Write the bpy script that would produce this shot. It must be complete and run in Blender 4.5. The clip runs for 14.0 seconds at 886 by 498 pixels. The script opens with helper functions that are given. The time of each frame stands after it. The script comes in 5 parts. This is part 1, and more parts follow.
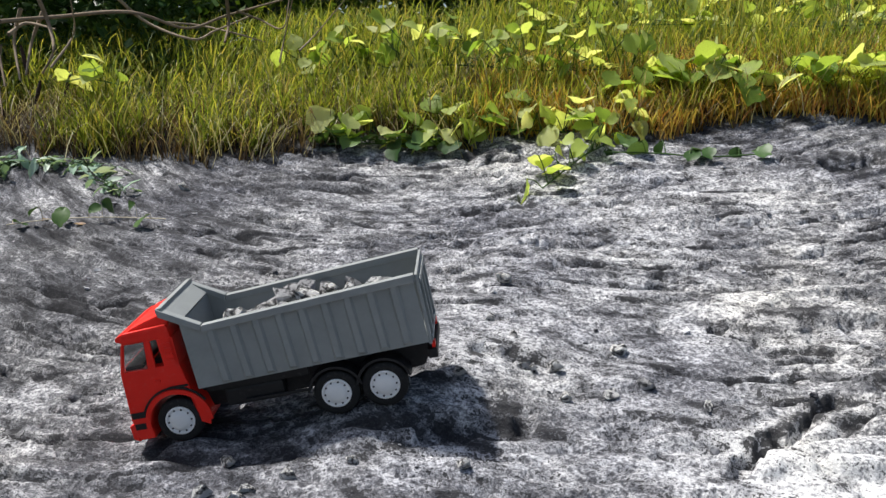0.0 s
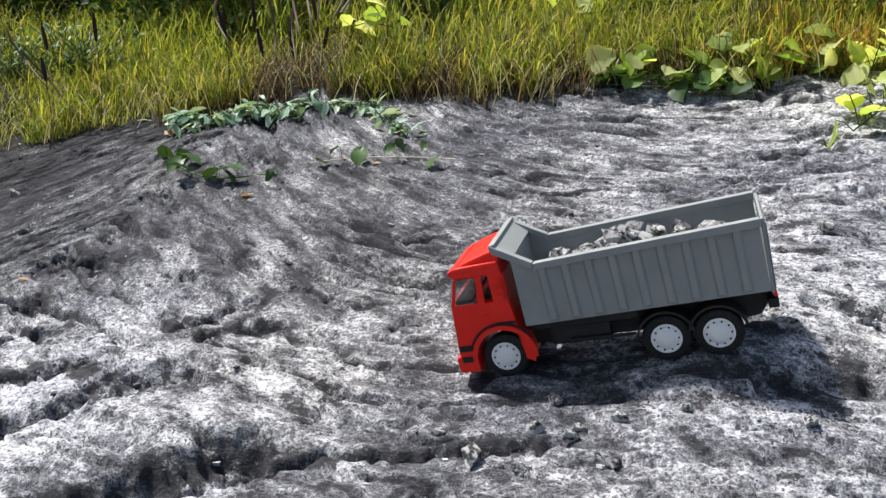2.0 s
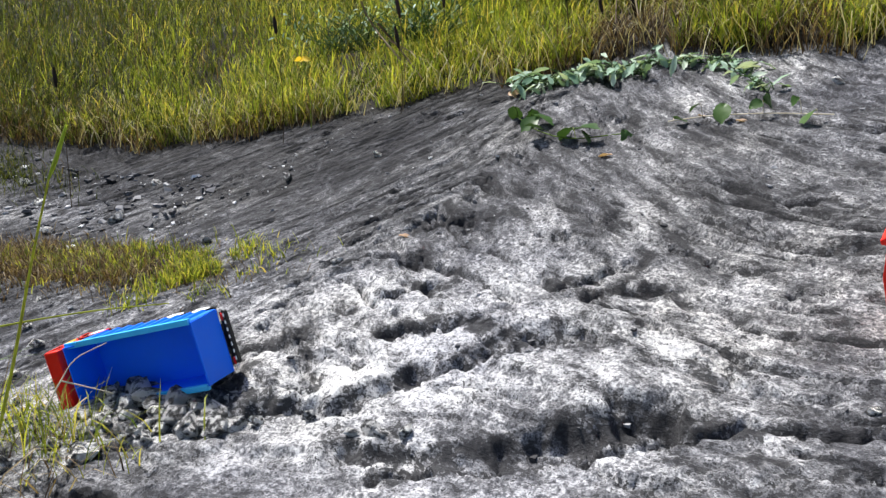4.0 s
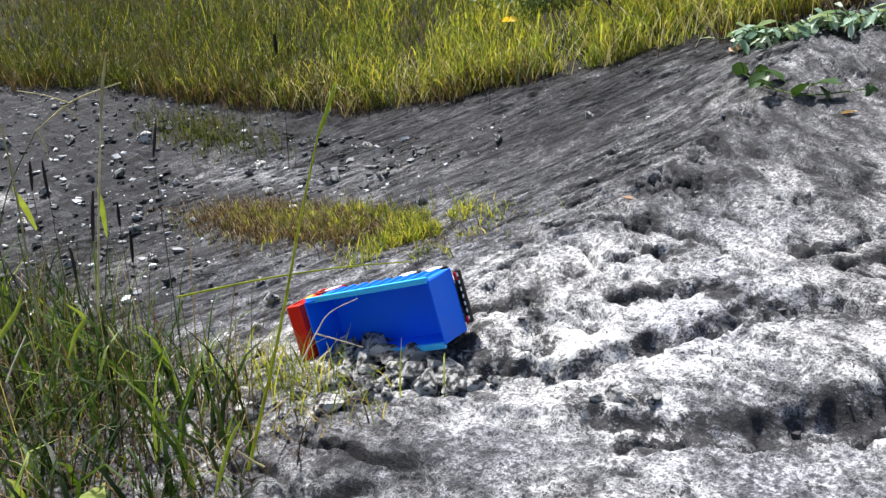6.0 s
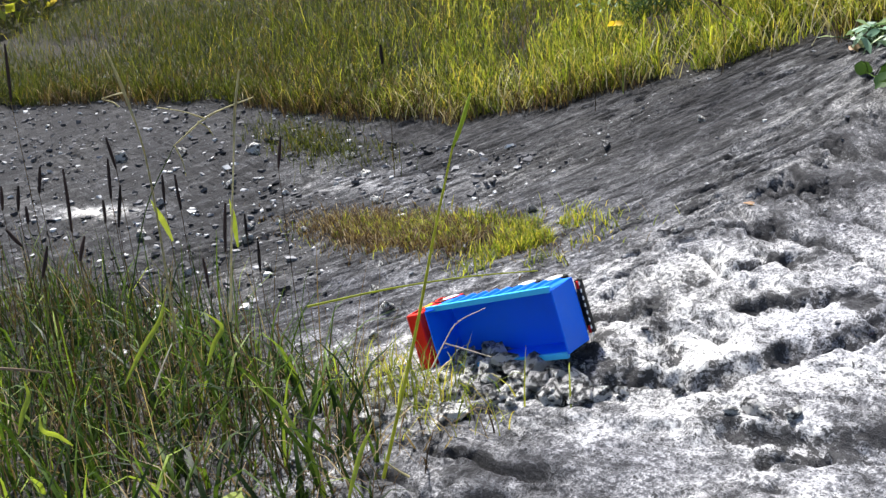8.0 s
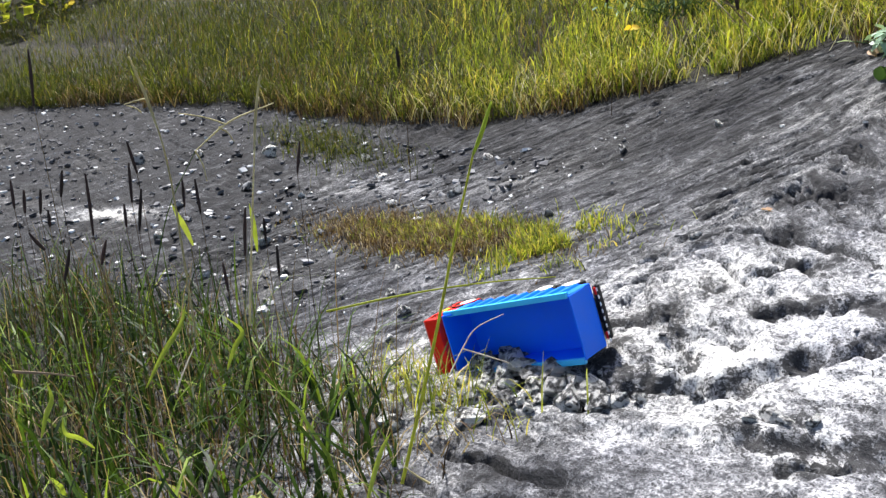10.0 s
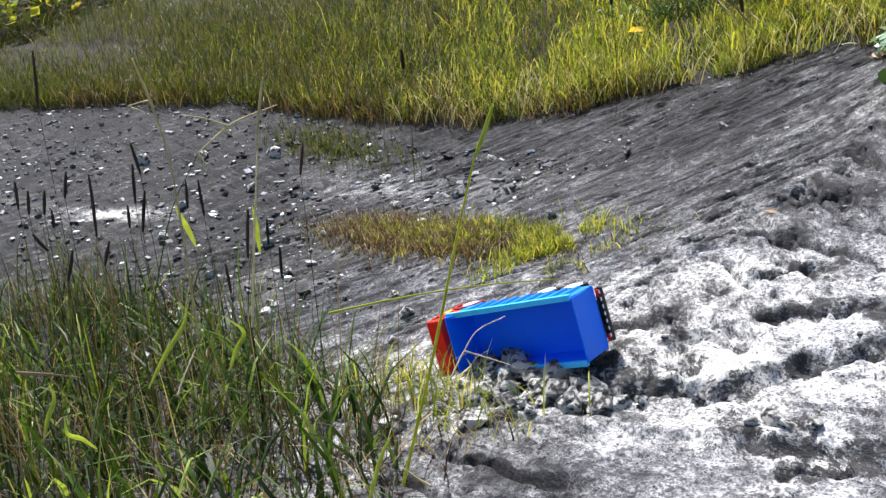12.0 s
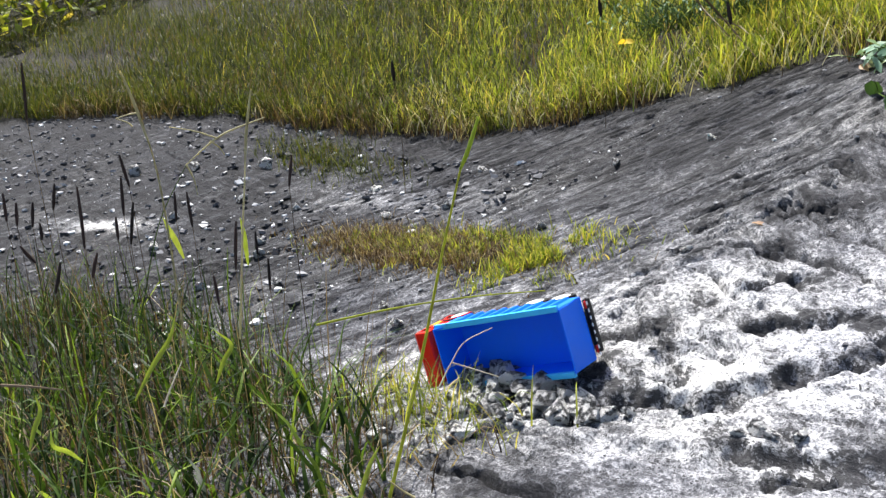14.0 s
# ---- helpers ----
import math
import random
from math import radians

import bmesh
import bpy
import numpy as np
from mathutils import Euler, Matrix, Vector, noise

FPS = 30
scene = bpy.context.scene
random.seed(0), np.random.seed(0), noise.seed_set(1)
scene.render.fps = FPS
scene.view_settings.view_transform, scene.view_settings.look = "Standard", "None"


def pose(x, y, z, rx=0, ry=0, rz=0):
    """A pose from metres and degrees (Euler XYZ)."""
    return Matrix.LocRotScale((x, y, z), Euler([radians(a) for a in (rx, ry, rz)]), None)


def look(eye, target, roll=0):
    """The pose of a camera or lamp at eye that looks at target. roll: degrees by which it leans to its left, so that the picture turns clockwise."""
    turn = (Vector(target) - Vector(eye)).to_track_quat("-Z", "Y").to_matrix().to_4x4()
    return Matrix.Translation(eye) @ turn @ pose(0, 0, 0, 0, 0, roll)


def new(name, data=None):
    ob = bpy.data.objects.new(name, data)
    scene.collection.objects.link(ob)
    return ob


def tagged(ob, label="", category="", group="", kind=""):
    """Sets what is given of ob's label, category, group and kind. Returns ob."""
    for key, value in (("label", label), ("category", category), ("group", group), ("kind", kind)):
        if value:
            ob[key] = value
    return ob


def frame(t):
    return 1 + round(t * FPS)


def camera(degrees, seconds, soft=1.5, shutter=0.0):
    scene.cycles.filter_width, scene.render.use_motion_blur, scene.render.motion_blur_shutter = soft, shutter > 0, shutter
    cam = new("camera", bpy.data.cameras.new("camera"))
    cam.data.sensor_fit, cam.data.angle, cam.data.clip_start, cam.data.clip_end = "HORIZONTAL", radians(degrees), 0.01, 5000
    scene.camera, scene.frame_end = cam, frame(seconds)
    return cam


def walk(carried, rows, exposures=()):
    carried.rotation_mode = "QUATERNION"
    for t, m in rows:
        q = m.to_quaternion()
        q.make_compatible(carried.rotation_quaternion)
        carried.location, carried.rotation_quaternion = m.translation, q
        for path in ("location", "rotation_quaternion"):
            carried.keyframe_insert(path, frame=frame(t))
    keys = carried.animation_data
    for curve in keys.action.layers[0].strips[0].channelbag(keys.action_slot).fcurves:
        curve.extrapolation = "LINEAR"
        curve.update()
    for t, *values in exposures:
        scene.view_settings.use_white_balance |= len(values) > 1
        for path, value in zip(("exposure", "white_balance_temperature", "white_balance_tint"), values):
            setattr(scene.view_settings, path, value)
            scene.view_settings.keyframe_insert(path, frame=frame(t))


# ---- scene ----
cam = camera(52.3, 14.0, 1.4)
PATH = [
    (0, (0.118, 0.046, 0.45), (0.012, 2.023, 0.167), 2.8),
    (0.5, (0.093, 0.051, 0.444), (-0.118, 2.014, 0.126), 2.4),
    (1, (0.06, 0.048, 0.441), (-0.28, 1.986, 0.078), 2.4),
    (1.5, (0.023, 0.047, 0.438), (-0.454, 1.947, 0.036), 2.2),
    (2, (-0.013, 0.042, 0.434), (-0.589, 1.91, 0.014), 2.0),
    (2.5, (-0.046, 0.032, 0.434), (-0.708, 1.871, 0.009), 1.4),
    (3, (-0.083, 0.02, 0.436), (-0.874, 1.802, -0.01), 0.7),
    (3.5, (-0.128, 0.006, 0.437), (-1.094, 1.689, -0.046), -0.1),
    (4, (-0.162, -0.012, 0.433), (-1.276, 1.568, -0.08), -1.2),
    (4.2, (-0.172, -0.019, 0.434), (-1.33, 1.52, -0.104), -1.6),
    (6.3, (-0.251, -0.056, 0.422), (-1.661, 1.243, -0.146), -3.4),
    (6.5, (-0.256, -0.061, 0.421), (-1.672, 1.233, -0.146), -3.3),
    (7, (-0.262, -0.066, 0.426), (-1.704, 1.197, -0.144), -3.8),
    (7.5, (-0.269, -0.075, 0.428), (-1.761, 1.135, -0.129), -4.7),
    (8, (-0.275, -0.081, 0.431), (-1.805, 1.086, -0.114), -5.4),
    (8.5, (-0.28, -0.086, 0.432), (-1.823, 1.067, -0.108), -5.4),
    (11, (-0.275, -0.088, 0.441), (-1.829, 1.052, -0.094), -5.5),
    (11.5, (-0.275, -0.084, 0.439), (-1.833, 1.052, -0.091), -5.6),
    (12, (-0.274, -0.085, 0.439), (-1.83, 1.052, -0.097), -5.3),
    (12.5, (-0.269, -0.084, 0.441), (-1.821, 1.06, -0.09), -5.2),
    (13, (-0.271, -0.082, 0.44), (-1.822, 1.066, -0.083), -5.1),
    (13.5, (-0.271, -0.084, 0.44), (-1.82, 1.07, -0.08), -5.1),
    (14, (-0.267, -0.081, 0.441), (-1.817, 1.073, -0.074), -5.2),
]
walk(cam, [(t, look(eye, target, roll)) for t, eye, target, roll in PATH],
     exposures=((0.0, 0.28), (2.0, 0.55), (4.0, 0.62), (6.5, 0.82), (14.0, 0.96)))

# ---- light ----
SUN_ELEV, SUN_AZ = 61.0, 165.0          # degrees; azimuth counted from +x towards +y
world = bpy.data.worlds.new("sky")
scene.world = world
world.use_nodes = True
_bg = world.node_tree.nodes["Background"]
_sky = world.node_tree.nodes.new("ShaderNodeTexSky")
_sky.sky_type, _sky.sun_disc = "NISHITA", False
_sky.sun_elevation, _sky.sun_rotation = radians(SUN_ELEV), radians(90 - SUN_AZ)
_sky.air_density, _sky.dust_density = 1.0, 2.5
world.node_tree.links.new(_sky.outputs[0], _bg.inputs[0])
_bg.inputs[1].default_value = 0.10
sun = new("sun", bpy.data.lights.new("sun", "SUN"))
sun.data.energy, sun.data.angle, sun.data.color = 5.0, radians(2.5), (1.0, 0.97, 0.94)
_d = Vector((math.cos(radians(SUN_AZ)) * math.cos(radians(SUN_ELEV)), math.sin(radians(SUN_AZ)) * math.cos(radians(SUN_ELEV)), math.sin(radians(SUN_ELEV))))
sun.matrix_world = look(_d * 30, (0, 0, 0))


# ---- materials ----
def material(name):
    m = bpy.data.materials.new(name)
    m.use_nodes = True
    return m, m.node_tree.nodes, m.node_tree.links, m.node_tree.nodes["Principled BSDF"]


def ramp(nodes, links, source, stops):
    r = nodes.new("ShaderNodeValToRGB")
    while len(r.color_ramp.elements) < len(stops):
        r.color_ramp.elements.new(0.5)
    for e, (p, c) in zip(r.color_ramp.elements, stops):
        e.position, e.color = p, (c if len(c) == 4 else (*c, 1))
    links.new(source, r.inputs[0])
    return r.outputs[0]


def noise_of(nodes, links, coord, scale, detail=6, rough=0.6, distort=0.0):
    n = nodes.new("ShaderNodeTexNoise")
    n.inputs["Scale"].default_value, n.inputs["Detail"].default_value = scale, detail
    n.inputs["Roughness"].default_value, n.inputs["Distortion"].default_value = rough, distort
    links.new(coord, n.inputs["Vector"])
    return n.outputs["Fac"]


def mix(nodes, links, fac, a, b, kind="MIX"):
    n = nodes.new("ShaderNodeMix")
    n.data_type, n.blend_type = "RGBA", kind
    for sock, v in ((n.inputs[0], fac), (n.inputs[6], a), (n.inputs[7], b)):
        if isinstance(v, (int, float)):
            sock.default_value = v
        elif isinstance(v, tuple):
            sock.default_value = (*v, 1) if len(v) == 3 else v
        else:
            links.new(v, sock)
    return n.outputs[2]


def bump(nodes, links, bsdf, height, strength, distance):
    b = nodes.new("ShaderNodeBump")
    b.inputs["Strength"].default_value, b.inputs["Distance"].default_value = strength, distance
    links.new(height, b.inputs["Height"])
    links.new(b.outputs[0], bsdf.inputs["Normal"])


def weighted(nodes, links, pairs):
    """The sum of sources times weights."""
    total = None
    for source, weight in pairs:
        k = nodes.new("ShaderNodeMath")
        k.operation = "MULTIPLY_ADD"
        links.new(source, k.inputs[0])
        k.inputs[1].default_value = weight
        if total is None:
            k.inputs[2].default_value = 0.0
        else:
            links.new(total, k.inputs[2])
        total = k.outputs[0]
    return total


def rock_ground():
    m, n, l, b = material("weathered_rock")
    obj = n.new("ShaderNodeTexCoord").outputs["Object"]
    grain = n.new("ShaderNodeAttribute")
    grain.attribute_name = "strata"
    mp = n.new("ShaderNodeMapping")
    mp.inputs["Scale"].default_value = (0.75, 1.15, 1.15)
    l.new(grain.outputs["Vector"], mp.inputs[0])
    streak = mp.outputs[0]
    lay = n.new("ShaderNodeVertexColor")
    lay.layer_name = "cover"
    sep = n.new("ShaderNodeSeparateColor")
    l.new(lay.outputs[0], sep.inputs[0])
    soil_in, damp_shade_in, lichen_in = sep.outputs[0], sep.outputs[1], sep.outputs[2]
    broad = noise_of(n, l, obj, 2.2, 5, 0.6)
    patches = noise_of(n, l, streak, 13, 7, 0.68)
    flecks = mix(n, l, 0.55, noise_of(n, l, obj, 62, 6, 0.72), noise_of(n, l, streak, 70, 6, 0.72))
    speckle = noise_of(n, l, obj, 165, 3, 0.62)
    grains = noise_of(n, l, obj, 420, 2, 0.6)
    # grey stone with crisp specks of white lichen on it
    total = weighted(n, l, ((broad, 0.10), (patches, 0.20), (flecks, 0.27), (speckle, 0.33), (grains, 0.14), (lichen_in, 0.060), (damp_shade_in, -0.035)))
    c = ramp(n, l, total, [(0.445, (0.040, 0.040, 0.044)), (0.497, (0.115, 0.116, 0.122)), (0.530, (0.235, 0.236, 0.243)), (0.558, (0.46, 0.46, 0.46)), (0.600, (0.78, 0.78, 0.77))])
    # black crust in ragged streaks along the grain; the alpha adds painted crevice shade
    crust_shade = weighted(n, l, ((noise_of(n, l, streak, 21, 8, 0.72, 0.4), 0.50), (speckle, 0.36), (grains, 0.14), (lichen_in, -0.035), (damp_shade_in, 0.02), (lay.outputs["Alpha"], 0.065)))
    black = ramp(n, l, crust_shade, [(0.512, (0, 0, 0)), (0.540, (0.94, 0.94, 0.94))])
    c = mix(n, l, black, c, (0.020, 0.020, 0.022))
    tint = ramp(n, l, broad, [(0.35, (0.82, 0.83, 0.89)), (0.55, (1.0, 1.0, 1.0)), (0.7, (1.12, 1.10, 1.04))])
    c = mix(n, l, 1.0, c, tint, "MULTIPLY")
    # this channel darkens both damp rock and painted shade
    damp_shade = mix(n, l, damp_shade_in, c, mix(n, l, 1.0, c, (0.36, 0.362, 0.375), "MULTIPLY"))
    earth = ramp(n, l, noise_of(n, l, obj, 25, 8, 0.7), [(0.35, (0.008, 0.007, 0.005)), (0.6, (0.018, 0.015, 0.010)), (0.75, (0.042, 0.035, 0.022))])
    c = mix(n, l, soil_in, damp_shade, earth)
    l.new(c, b.inputs["Base Color"])
    b.inputs["Roughness"].default_value = 0.9
    b.inputs["Specular IOR Level"].default_value = 0.3
    relief = weighted(n, l, ((noise_of(n, l, streak, 30, 9, 0.70), 0.26), (flecks, 0.52), (speckle, 0.14), (crust_shade, -0.5)))
    bump(n, l, b, relief, 1.0, 0.020)
    return m


def stone_mat():
    m, n, l, b = material("broken_stone")
    tc = n.new("ShaderNodeTexCoord")
    info = n.new("ShaderNodeObjectInfo")
    a = noise_of(n, l, tc.outputs["Object"], 1.3, 6, 0.62)
    g = noise_of(n, l, tc.outputs["Object"], 9, 4, 0.7)
    c = ramp(n, l, a, [(0.40, (0.03, 0.03, 0.031)), (0.465, (0.20, 0.20, 0.20)), (0.515, (0.72, 0.715, 0.70))])
    tone = ramp(n, l, info.outputs["Random"], [(0.0, (0.7, 0.7, 0.72)), (0.5, (1.25, 1.25, 1.25)), (1.0, (1.6, 1.58, 1.52))])
    c = mix(n, l, 1.0, c, tone, "MULTIPLY")
    c = mix(n, l, 0.25, c, ramp(n, l, g, [(0.35, (0.2, 0.2, 0.2)), (0.65, (0.8, 0.8, 0.8))]), "OVERLAY")
    l.new(c, b.inputs["Base Color"])
    b.inputs["Roughness"].default_value = 0.85
    bump(n, l, b, g, 0.8, 0.15)
    return m


def plastic(name, col, rough=0.38, wear=0.06):
    m, n, l, b = material(name)
    tc = n.new("ShaderNodeTexCoord")
    a = noise_of(n, l, tc.outputs["Object"], 30, 6, 0.65)
    dust = noise_of(n, l, tc.outputs["Object"], 160, 5, 0.7)
    dark = tuple(v * (1 - 2 * wear) for v in col)
    c = ramp(n, l, a, [(0.35, dark), (0.65, col)])
    f = ramp(n, l, dust, [(0.55, (0, 0, 0)), (0.8, (wear * 2, wear * 2, wear * 2))])
    c = mix(n, l, f, c, (0.42, 0.40, 0.37))
    l.new(c, b.inputs["Base Color"])
    r = ramp(n, l, a, [(0.3, (rough - 0.07,) * 3), (0.7, (rough + 0.12,) * 3)])
    l.new(r, b.inputs["Roughness"])
    b.inputs["Specular IOR Level"].default_value = 0.28
    bump(n, l, b, dust, 0.06, 0.001)
    return m


def foliage(name, stops, translucent=0.45, rough=0.5, veins=0.0):
    """Leaf or blade: each island takes its own colour from the stops; light also shines through."""
    m, n, l, b = material(name)
    geo = n.new("ShaderNodeNewGeometry")
    info = n.new("ShaderNodeObjectInfo")
    add = n.new("ShaderNodeMath")
    add.operation = "ADD"
    l.new(geo.outputs["Random Per Island"], add.inputs[0])
    l.new(info.outputs["Random"], add.inputs[1])
    fr = n.new("ShaderNodeMath")
    fr.operation = "FRACT"
    l.new(add.outputs[0], fr.inputs[0])
    c = ramp(n, l, fr.outputs[0], stops)
    tc = n.new("ShaderNodeTexCoord")
    spots = noise_of(n, l, tc.outputs["Object"], 70, 4, 0.6)
    c = mix(n, l, 0.35, c, ramp(n, l, spots, [(0.35, (0.25, 0.25, 0.25)), (0.65, (0.75, 0.75, 0.75))]), "OVERLAY")
    l.new(c, b.inputs["Base Color"])
    b.inputs["Roughness"].default_value = rough
    b.inputs["Specular IOR Level"].default_value = 0.2
    tr = n.new("ShaderNodeBsdfTranslucent")
    l.new(mix(n, l, 1.0, c, (1.25, 1.2, 0.6), "MULTIPLY"), tr.inputs[0])
    ms = n.new("ShaderNodeMixShader")
    ms.inputs[0].default_value = translucent
    l.new(b.outputs[0], ms.inputs[1])
    l.new(tr.outputs[0], ms.inputs[2])
    l.new(ms.outputs[0], n["Material Output"].inputs[0])
    return m


ROCK = rock_ground()
STONE = stone_mat()
RED = plastic("red_plastic", (0.85, 0.020, 0.010), 0.35, 0.04)
GREY = plastic("grey_plastic", (0.27, 0.285, 0.275), 0.45, 0.07)
BLACK = plastic("black_plastic", (0.012, 0.012, 0.013), 0.5, 0.03)
RUBBER = plastic("black_rubber", (0.014, 0.014, 0.014), 0.75, 0.05)
WHITE = plastic("white_plastic", (0.82, 0.82, 0.80), 0.35, 0.05)
BLUE = plastic("blue_plastic", (0.001, 0.17, 1.0), 0.50, 0.02)
# the bed's blue with sunlight painted in, for the rails
BLUELIT = plastic("sunlit_blue_plastic", (0.06, 0.52, 0.95), 0.35, 0.03)
YELLOW = plastic("yellow_plastic", (0.80, 0.42, 0.03), 0.4, 0.04)
GLASS, _n, _l, _b = material("clear_plastic")
_b.inputs["Base Color"].default_value = (0.95, 0.96, 0.97, 1)
_b.inputs["Roughness"].default_value = 0.03
_b.inputs["Transmission Weight"].default_value = 1.0
BANK = foliage("bank_grass_green", [(0.0, (0.06, 0.10, 0.015)), (0.4, (0.20, 0.255, 0.038)), (0.75, (0.40, 0.43, 0.068)), (1.0, (0.48, 0.38, 0.11))], 0.5)
DRY = foliage("dry_grass", [(0.0, (0.035, 0.022, 0.014)), (0.45, (0.10, 0.064, 0.034)), (0.8, (0.19, 0.135, 0.068)), (1.0, (0.38, 0.31, 0.18))], 0.3)
TUFT = foliage("fresh_grass", [(0.0, (0.010, 0.022, 0.006)), (0.5, (0.026, 0.052, 0.010)), (0.85, (0.085, 0.15, 0.022)), (1.0, (0.26, 0.35, 0.055))], 0.4)
# brighter copy of the green grass with sunlight put into its colour
LITLEAF = foliage("lit_grass_leaf", [(0.0, (0.26, 0.34, 0.05)), (1.0, (0.42, 0.48, 0.10))], 0.5)
GOLDEN = foliage("golden_grass_blade", [(0.0, (0.30, 0.12, 0.04)), (0.4, (0.45, 0.28, 0.07)), (0.8, (0.55, 0.42, 0.10)), (1.0, (0.42, 0.46, 0.10))], 0.45)
STRAW = foliage("straw", [(0.0, (0.38, 0.34, 0.18)), (1.0, (0.58, 0.53, 0.32))], 0.25)
SPIKE = foliage("dark_seed_spike", [(0.0, (0.018, 0.013, 0.011)), (1.0, (0.05, 0.03, 0.025))], 0.0, 0.8)
# olive grass darkened in colour for the tree shade on the far bank
FARSHADEGRASS = foliage("far_shaded_grass", [(0.0, (0.018, 0.028, 0.008)), (0.5, (0.055, 0.072, 0.015)), (0.85, (0.12, 0.135, 0.026)), (1.0, (0.13, 0.085, 0.035))], 0.45)
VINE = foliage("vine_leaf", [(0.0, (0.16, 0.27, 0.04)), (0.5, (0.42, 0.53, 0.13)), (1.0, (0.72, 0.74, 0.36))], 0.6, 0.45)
# darker copy of the vine leaf with shade put into its colour
VINESHADE = foliage("shaded_vine_leaf", [(0.0, (0.025, 0.06, 0.018)), (0.6, (0.06, 0.12, 0.035)), (1.0, (0.10, 0.17, 0.05))], 0.25, 0.4)
WEED = foliage("blue_green_leaf", [(0.0, (0.13, 0.23, 0.15)), (0.6, (0.32, 0.46, 0.34)), (1.0, (0.55, 0.64, 0.53))], 0.25, 0.45)
FLOWER = foliage("yellow_petal", [(0.0, (0.75, 0.50, 0.04)), (1.0, (0.85, 0.66, 0.10))], 0.3)
DRYLEAF = foliage("dry_leaf", [(0.0, (0.45, 0.28, 0.18)), (1.0, (0.62, 0.48, 0.36))], 0.2, 0.7)
BARK = foliage("dry_twig", [(0.0, (0.12, 0.085, 0.055)), (1.0, (0.30, 0.24, 0.17))], 0.0, 0.85)
PALE = foliage("bleached_twig", [(0.0, (0.45, 0.40, 0.30)), (1.0, (0.60, 0.54, 0.42))], 0.1, 0.8)


# ---- mesh helpers ----
def mesh_of(name, verts, faces, mat, smooth=False):
    me = bpy.data.meshes.new(name)
    me.from_pydata([tuple(v) for v in verts], [], faces)
    me.materials.append(mat)
    if smooth:
        me.polygons.foreach_set("use_smooth", [True] * len(me.polygons))
    me.update()
    return me


def fast_mesh(name, verts, quads, mat, smooth=True):
    """A mesh of quads from numpy arrays."""
    me = bpy.data.meshes.new(name)
    me.vertices.add(len(verts))
    me.vertices.foreach_set("co", np.ascontiguousarray(verts, dtype=np.float32).ravel())
    me.loops.add(quads.size)
    me.polygons.add(len(quads))
    me.loops.foreach_set("vertex_index", np.ascontiguousarray(quads, dtype=np.int32).ravel())
    me.polygons.foreach_set("loop_start", np.arange(0, quads.size, 4, dtype=np.int32))
    me.update(calc_edges=True)
    me.materials.append(mat)
    me.polygons.foreach_set("use_smooth", np.full(len(quads), smooth))
    me.update()
    return me


def part(name, bm, mat, parent, label=""):
    me = bpy.data.meshes.new(name)
    bmesh.ops.recalc_face_normals(bm, faces=bm.faces[:])
    bm.to_mesh(me)
    bm.free()
    me.materials.append(mat)
    ob = new(name, me)
    ob.parent = parent
    if label:
        tagged(ob, label)
    return ob


def rounded(bm, width, segments=2):
    bmesh.ops.bevel(bm, geom=[e for e in bm.edges if e.calc_face_angle(0) > 0.5], offset=width, segments=segments, profile=0.6, affect="EDGES", clamp_overlap=True)
    return bm


def slab(outline, y0, y1, bevel=0.0):
    """A plate with the outline (x, z), from y0 to y1."""
    bm = bmesh.new()
    a = [bm.verts.new((x, y0, z)) for x, z in outline]
    c = [bm.verts.new((x, y1, z)) for x, z in outline]
    bm.faces.new(a)
    bm.faces.new(c[::-1])
    for i in range(len(a)):
        j = (i + 1) % len(a)
        bm.faces.new((a[i], c[i], c[j], a[j]))
    bmesh.ops.recalc_face_normals(bm, faces=bm.faces[:])
    if bevel:
        rounded(bm, bevel)
    return bm


def box(x0, x1, y0, y1, z0, z1, bevel=0.0):
    return slab([(x0, z0), (x1, z0), (x1, z1), (x0, z1)], y0, y1, bevel)


def lathe(profile, steps=36):
    """Turns (radius, y) round the y axis."""
    bm = bmesh.new()
    rings = []
    for r, y in profile:
        rings.append([bm.verts.new((r * math.cos(2 * math.pi * k / steps), y, r * math.sin(2 * math.pi * k / steps))) for k in range(steps)])
    for a, c in zip(rings, rings[1:]):
        for k in range(steps):
            j = (k + 1) % steps
            bm.faces.new((a[k], a[j], c[j], c[k]))
    for ring in (rings[0], rings[-1]):
        bm.faces.new(ring)
    for f in bm.faces:
        f.smooth = True
    return bm


def arch(radius, thick, y0, y1, a0, a1, cx, cz, steps=14):
    """A band bent round the axis y at (cx, cz), from angle a0 to a1."""
    pts = [(a0 + (a1 - a0) * k / steps) for k in range(steps + 1)]
    outer = [(cx + (radius + thick) * math.cos(radians(a)), cz + (radius + thick) * math.sin(radians(a))) for a in pts]
    inner = [(cx + radius * math.cos(radians(a)), cz + radius * math.sin(radians(a))) for a in pts]
    bm = bmesh.new()
    rows = []
    for y in (y0, y1):
        rows.append(([bm.verts.new((x, y, z)) for x, z in outer], [bm.verts.new((x, y, z)) for x, z in inner]))
    (o0, i0), (o1, i1) = rows
    for k in range(steps):
        bm.faces.new((o0[k], o0[k + 1], o1[k + 1], o1[k]))
        bm.faces.new((i0[k], i1[k], i1[k + 1], i0[k + 1]))
        bm.faces.new((o0[k], i0[k], i0[k + 1], o0[k + 1]))
        bm.faces.new((o1[k], o1[k + 1], i1[k + 1], i1[k]))
    for k in (0, steps):
        bm.faces.new((o0[k], o1[k], i1[k], i0[k]))
    return bm


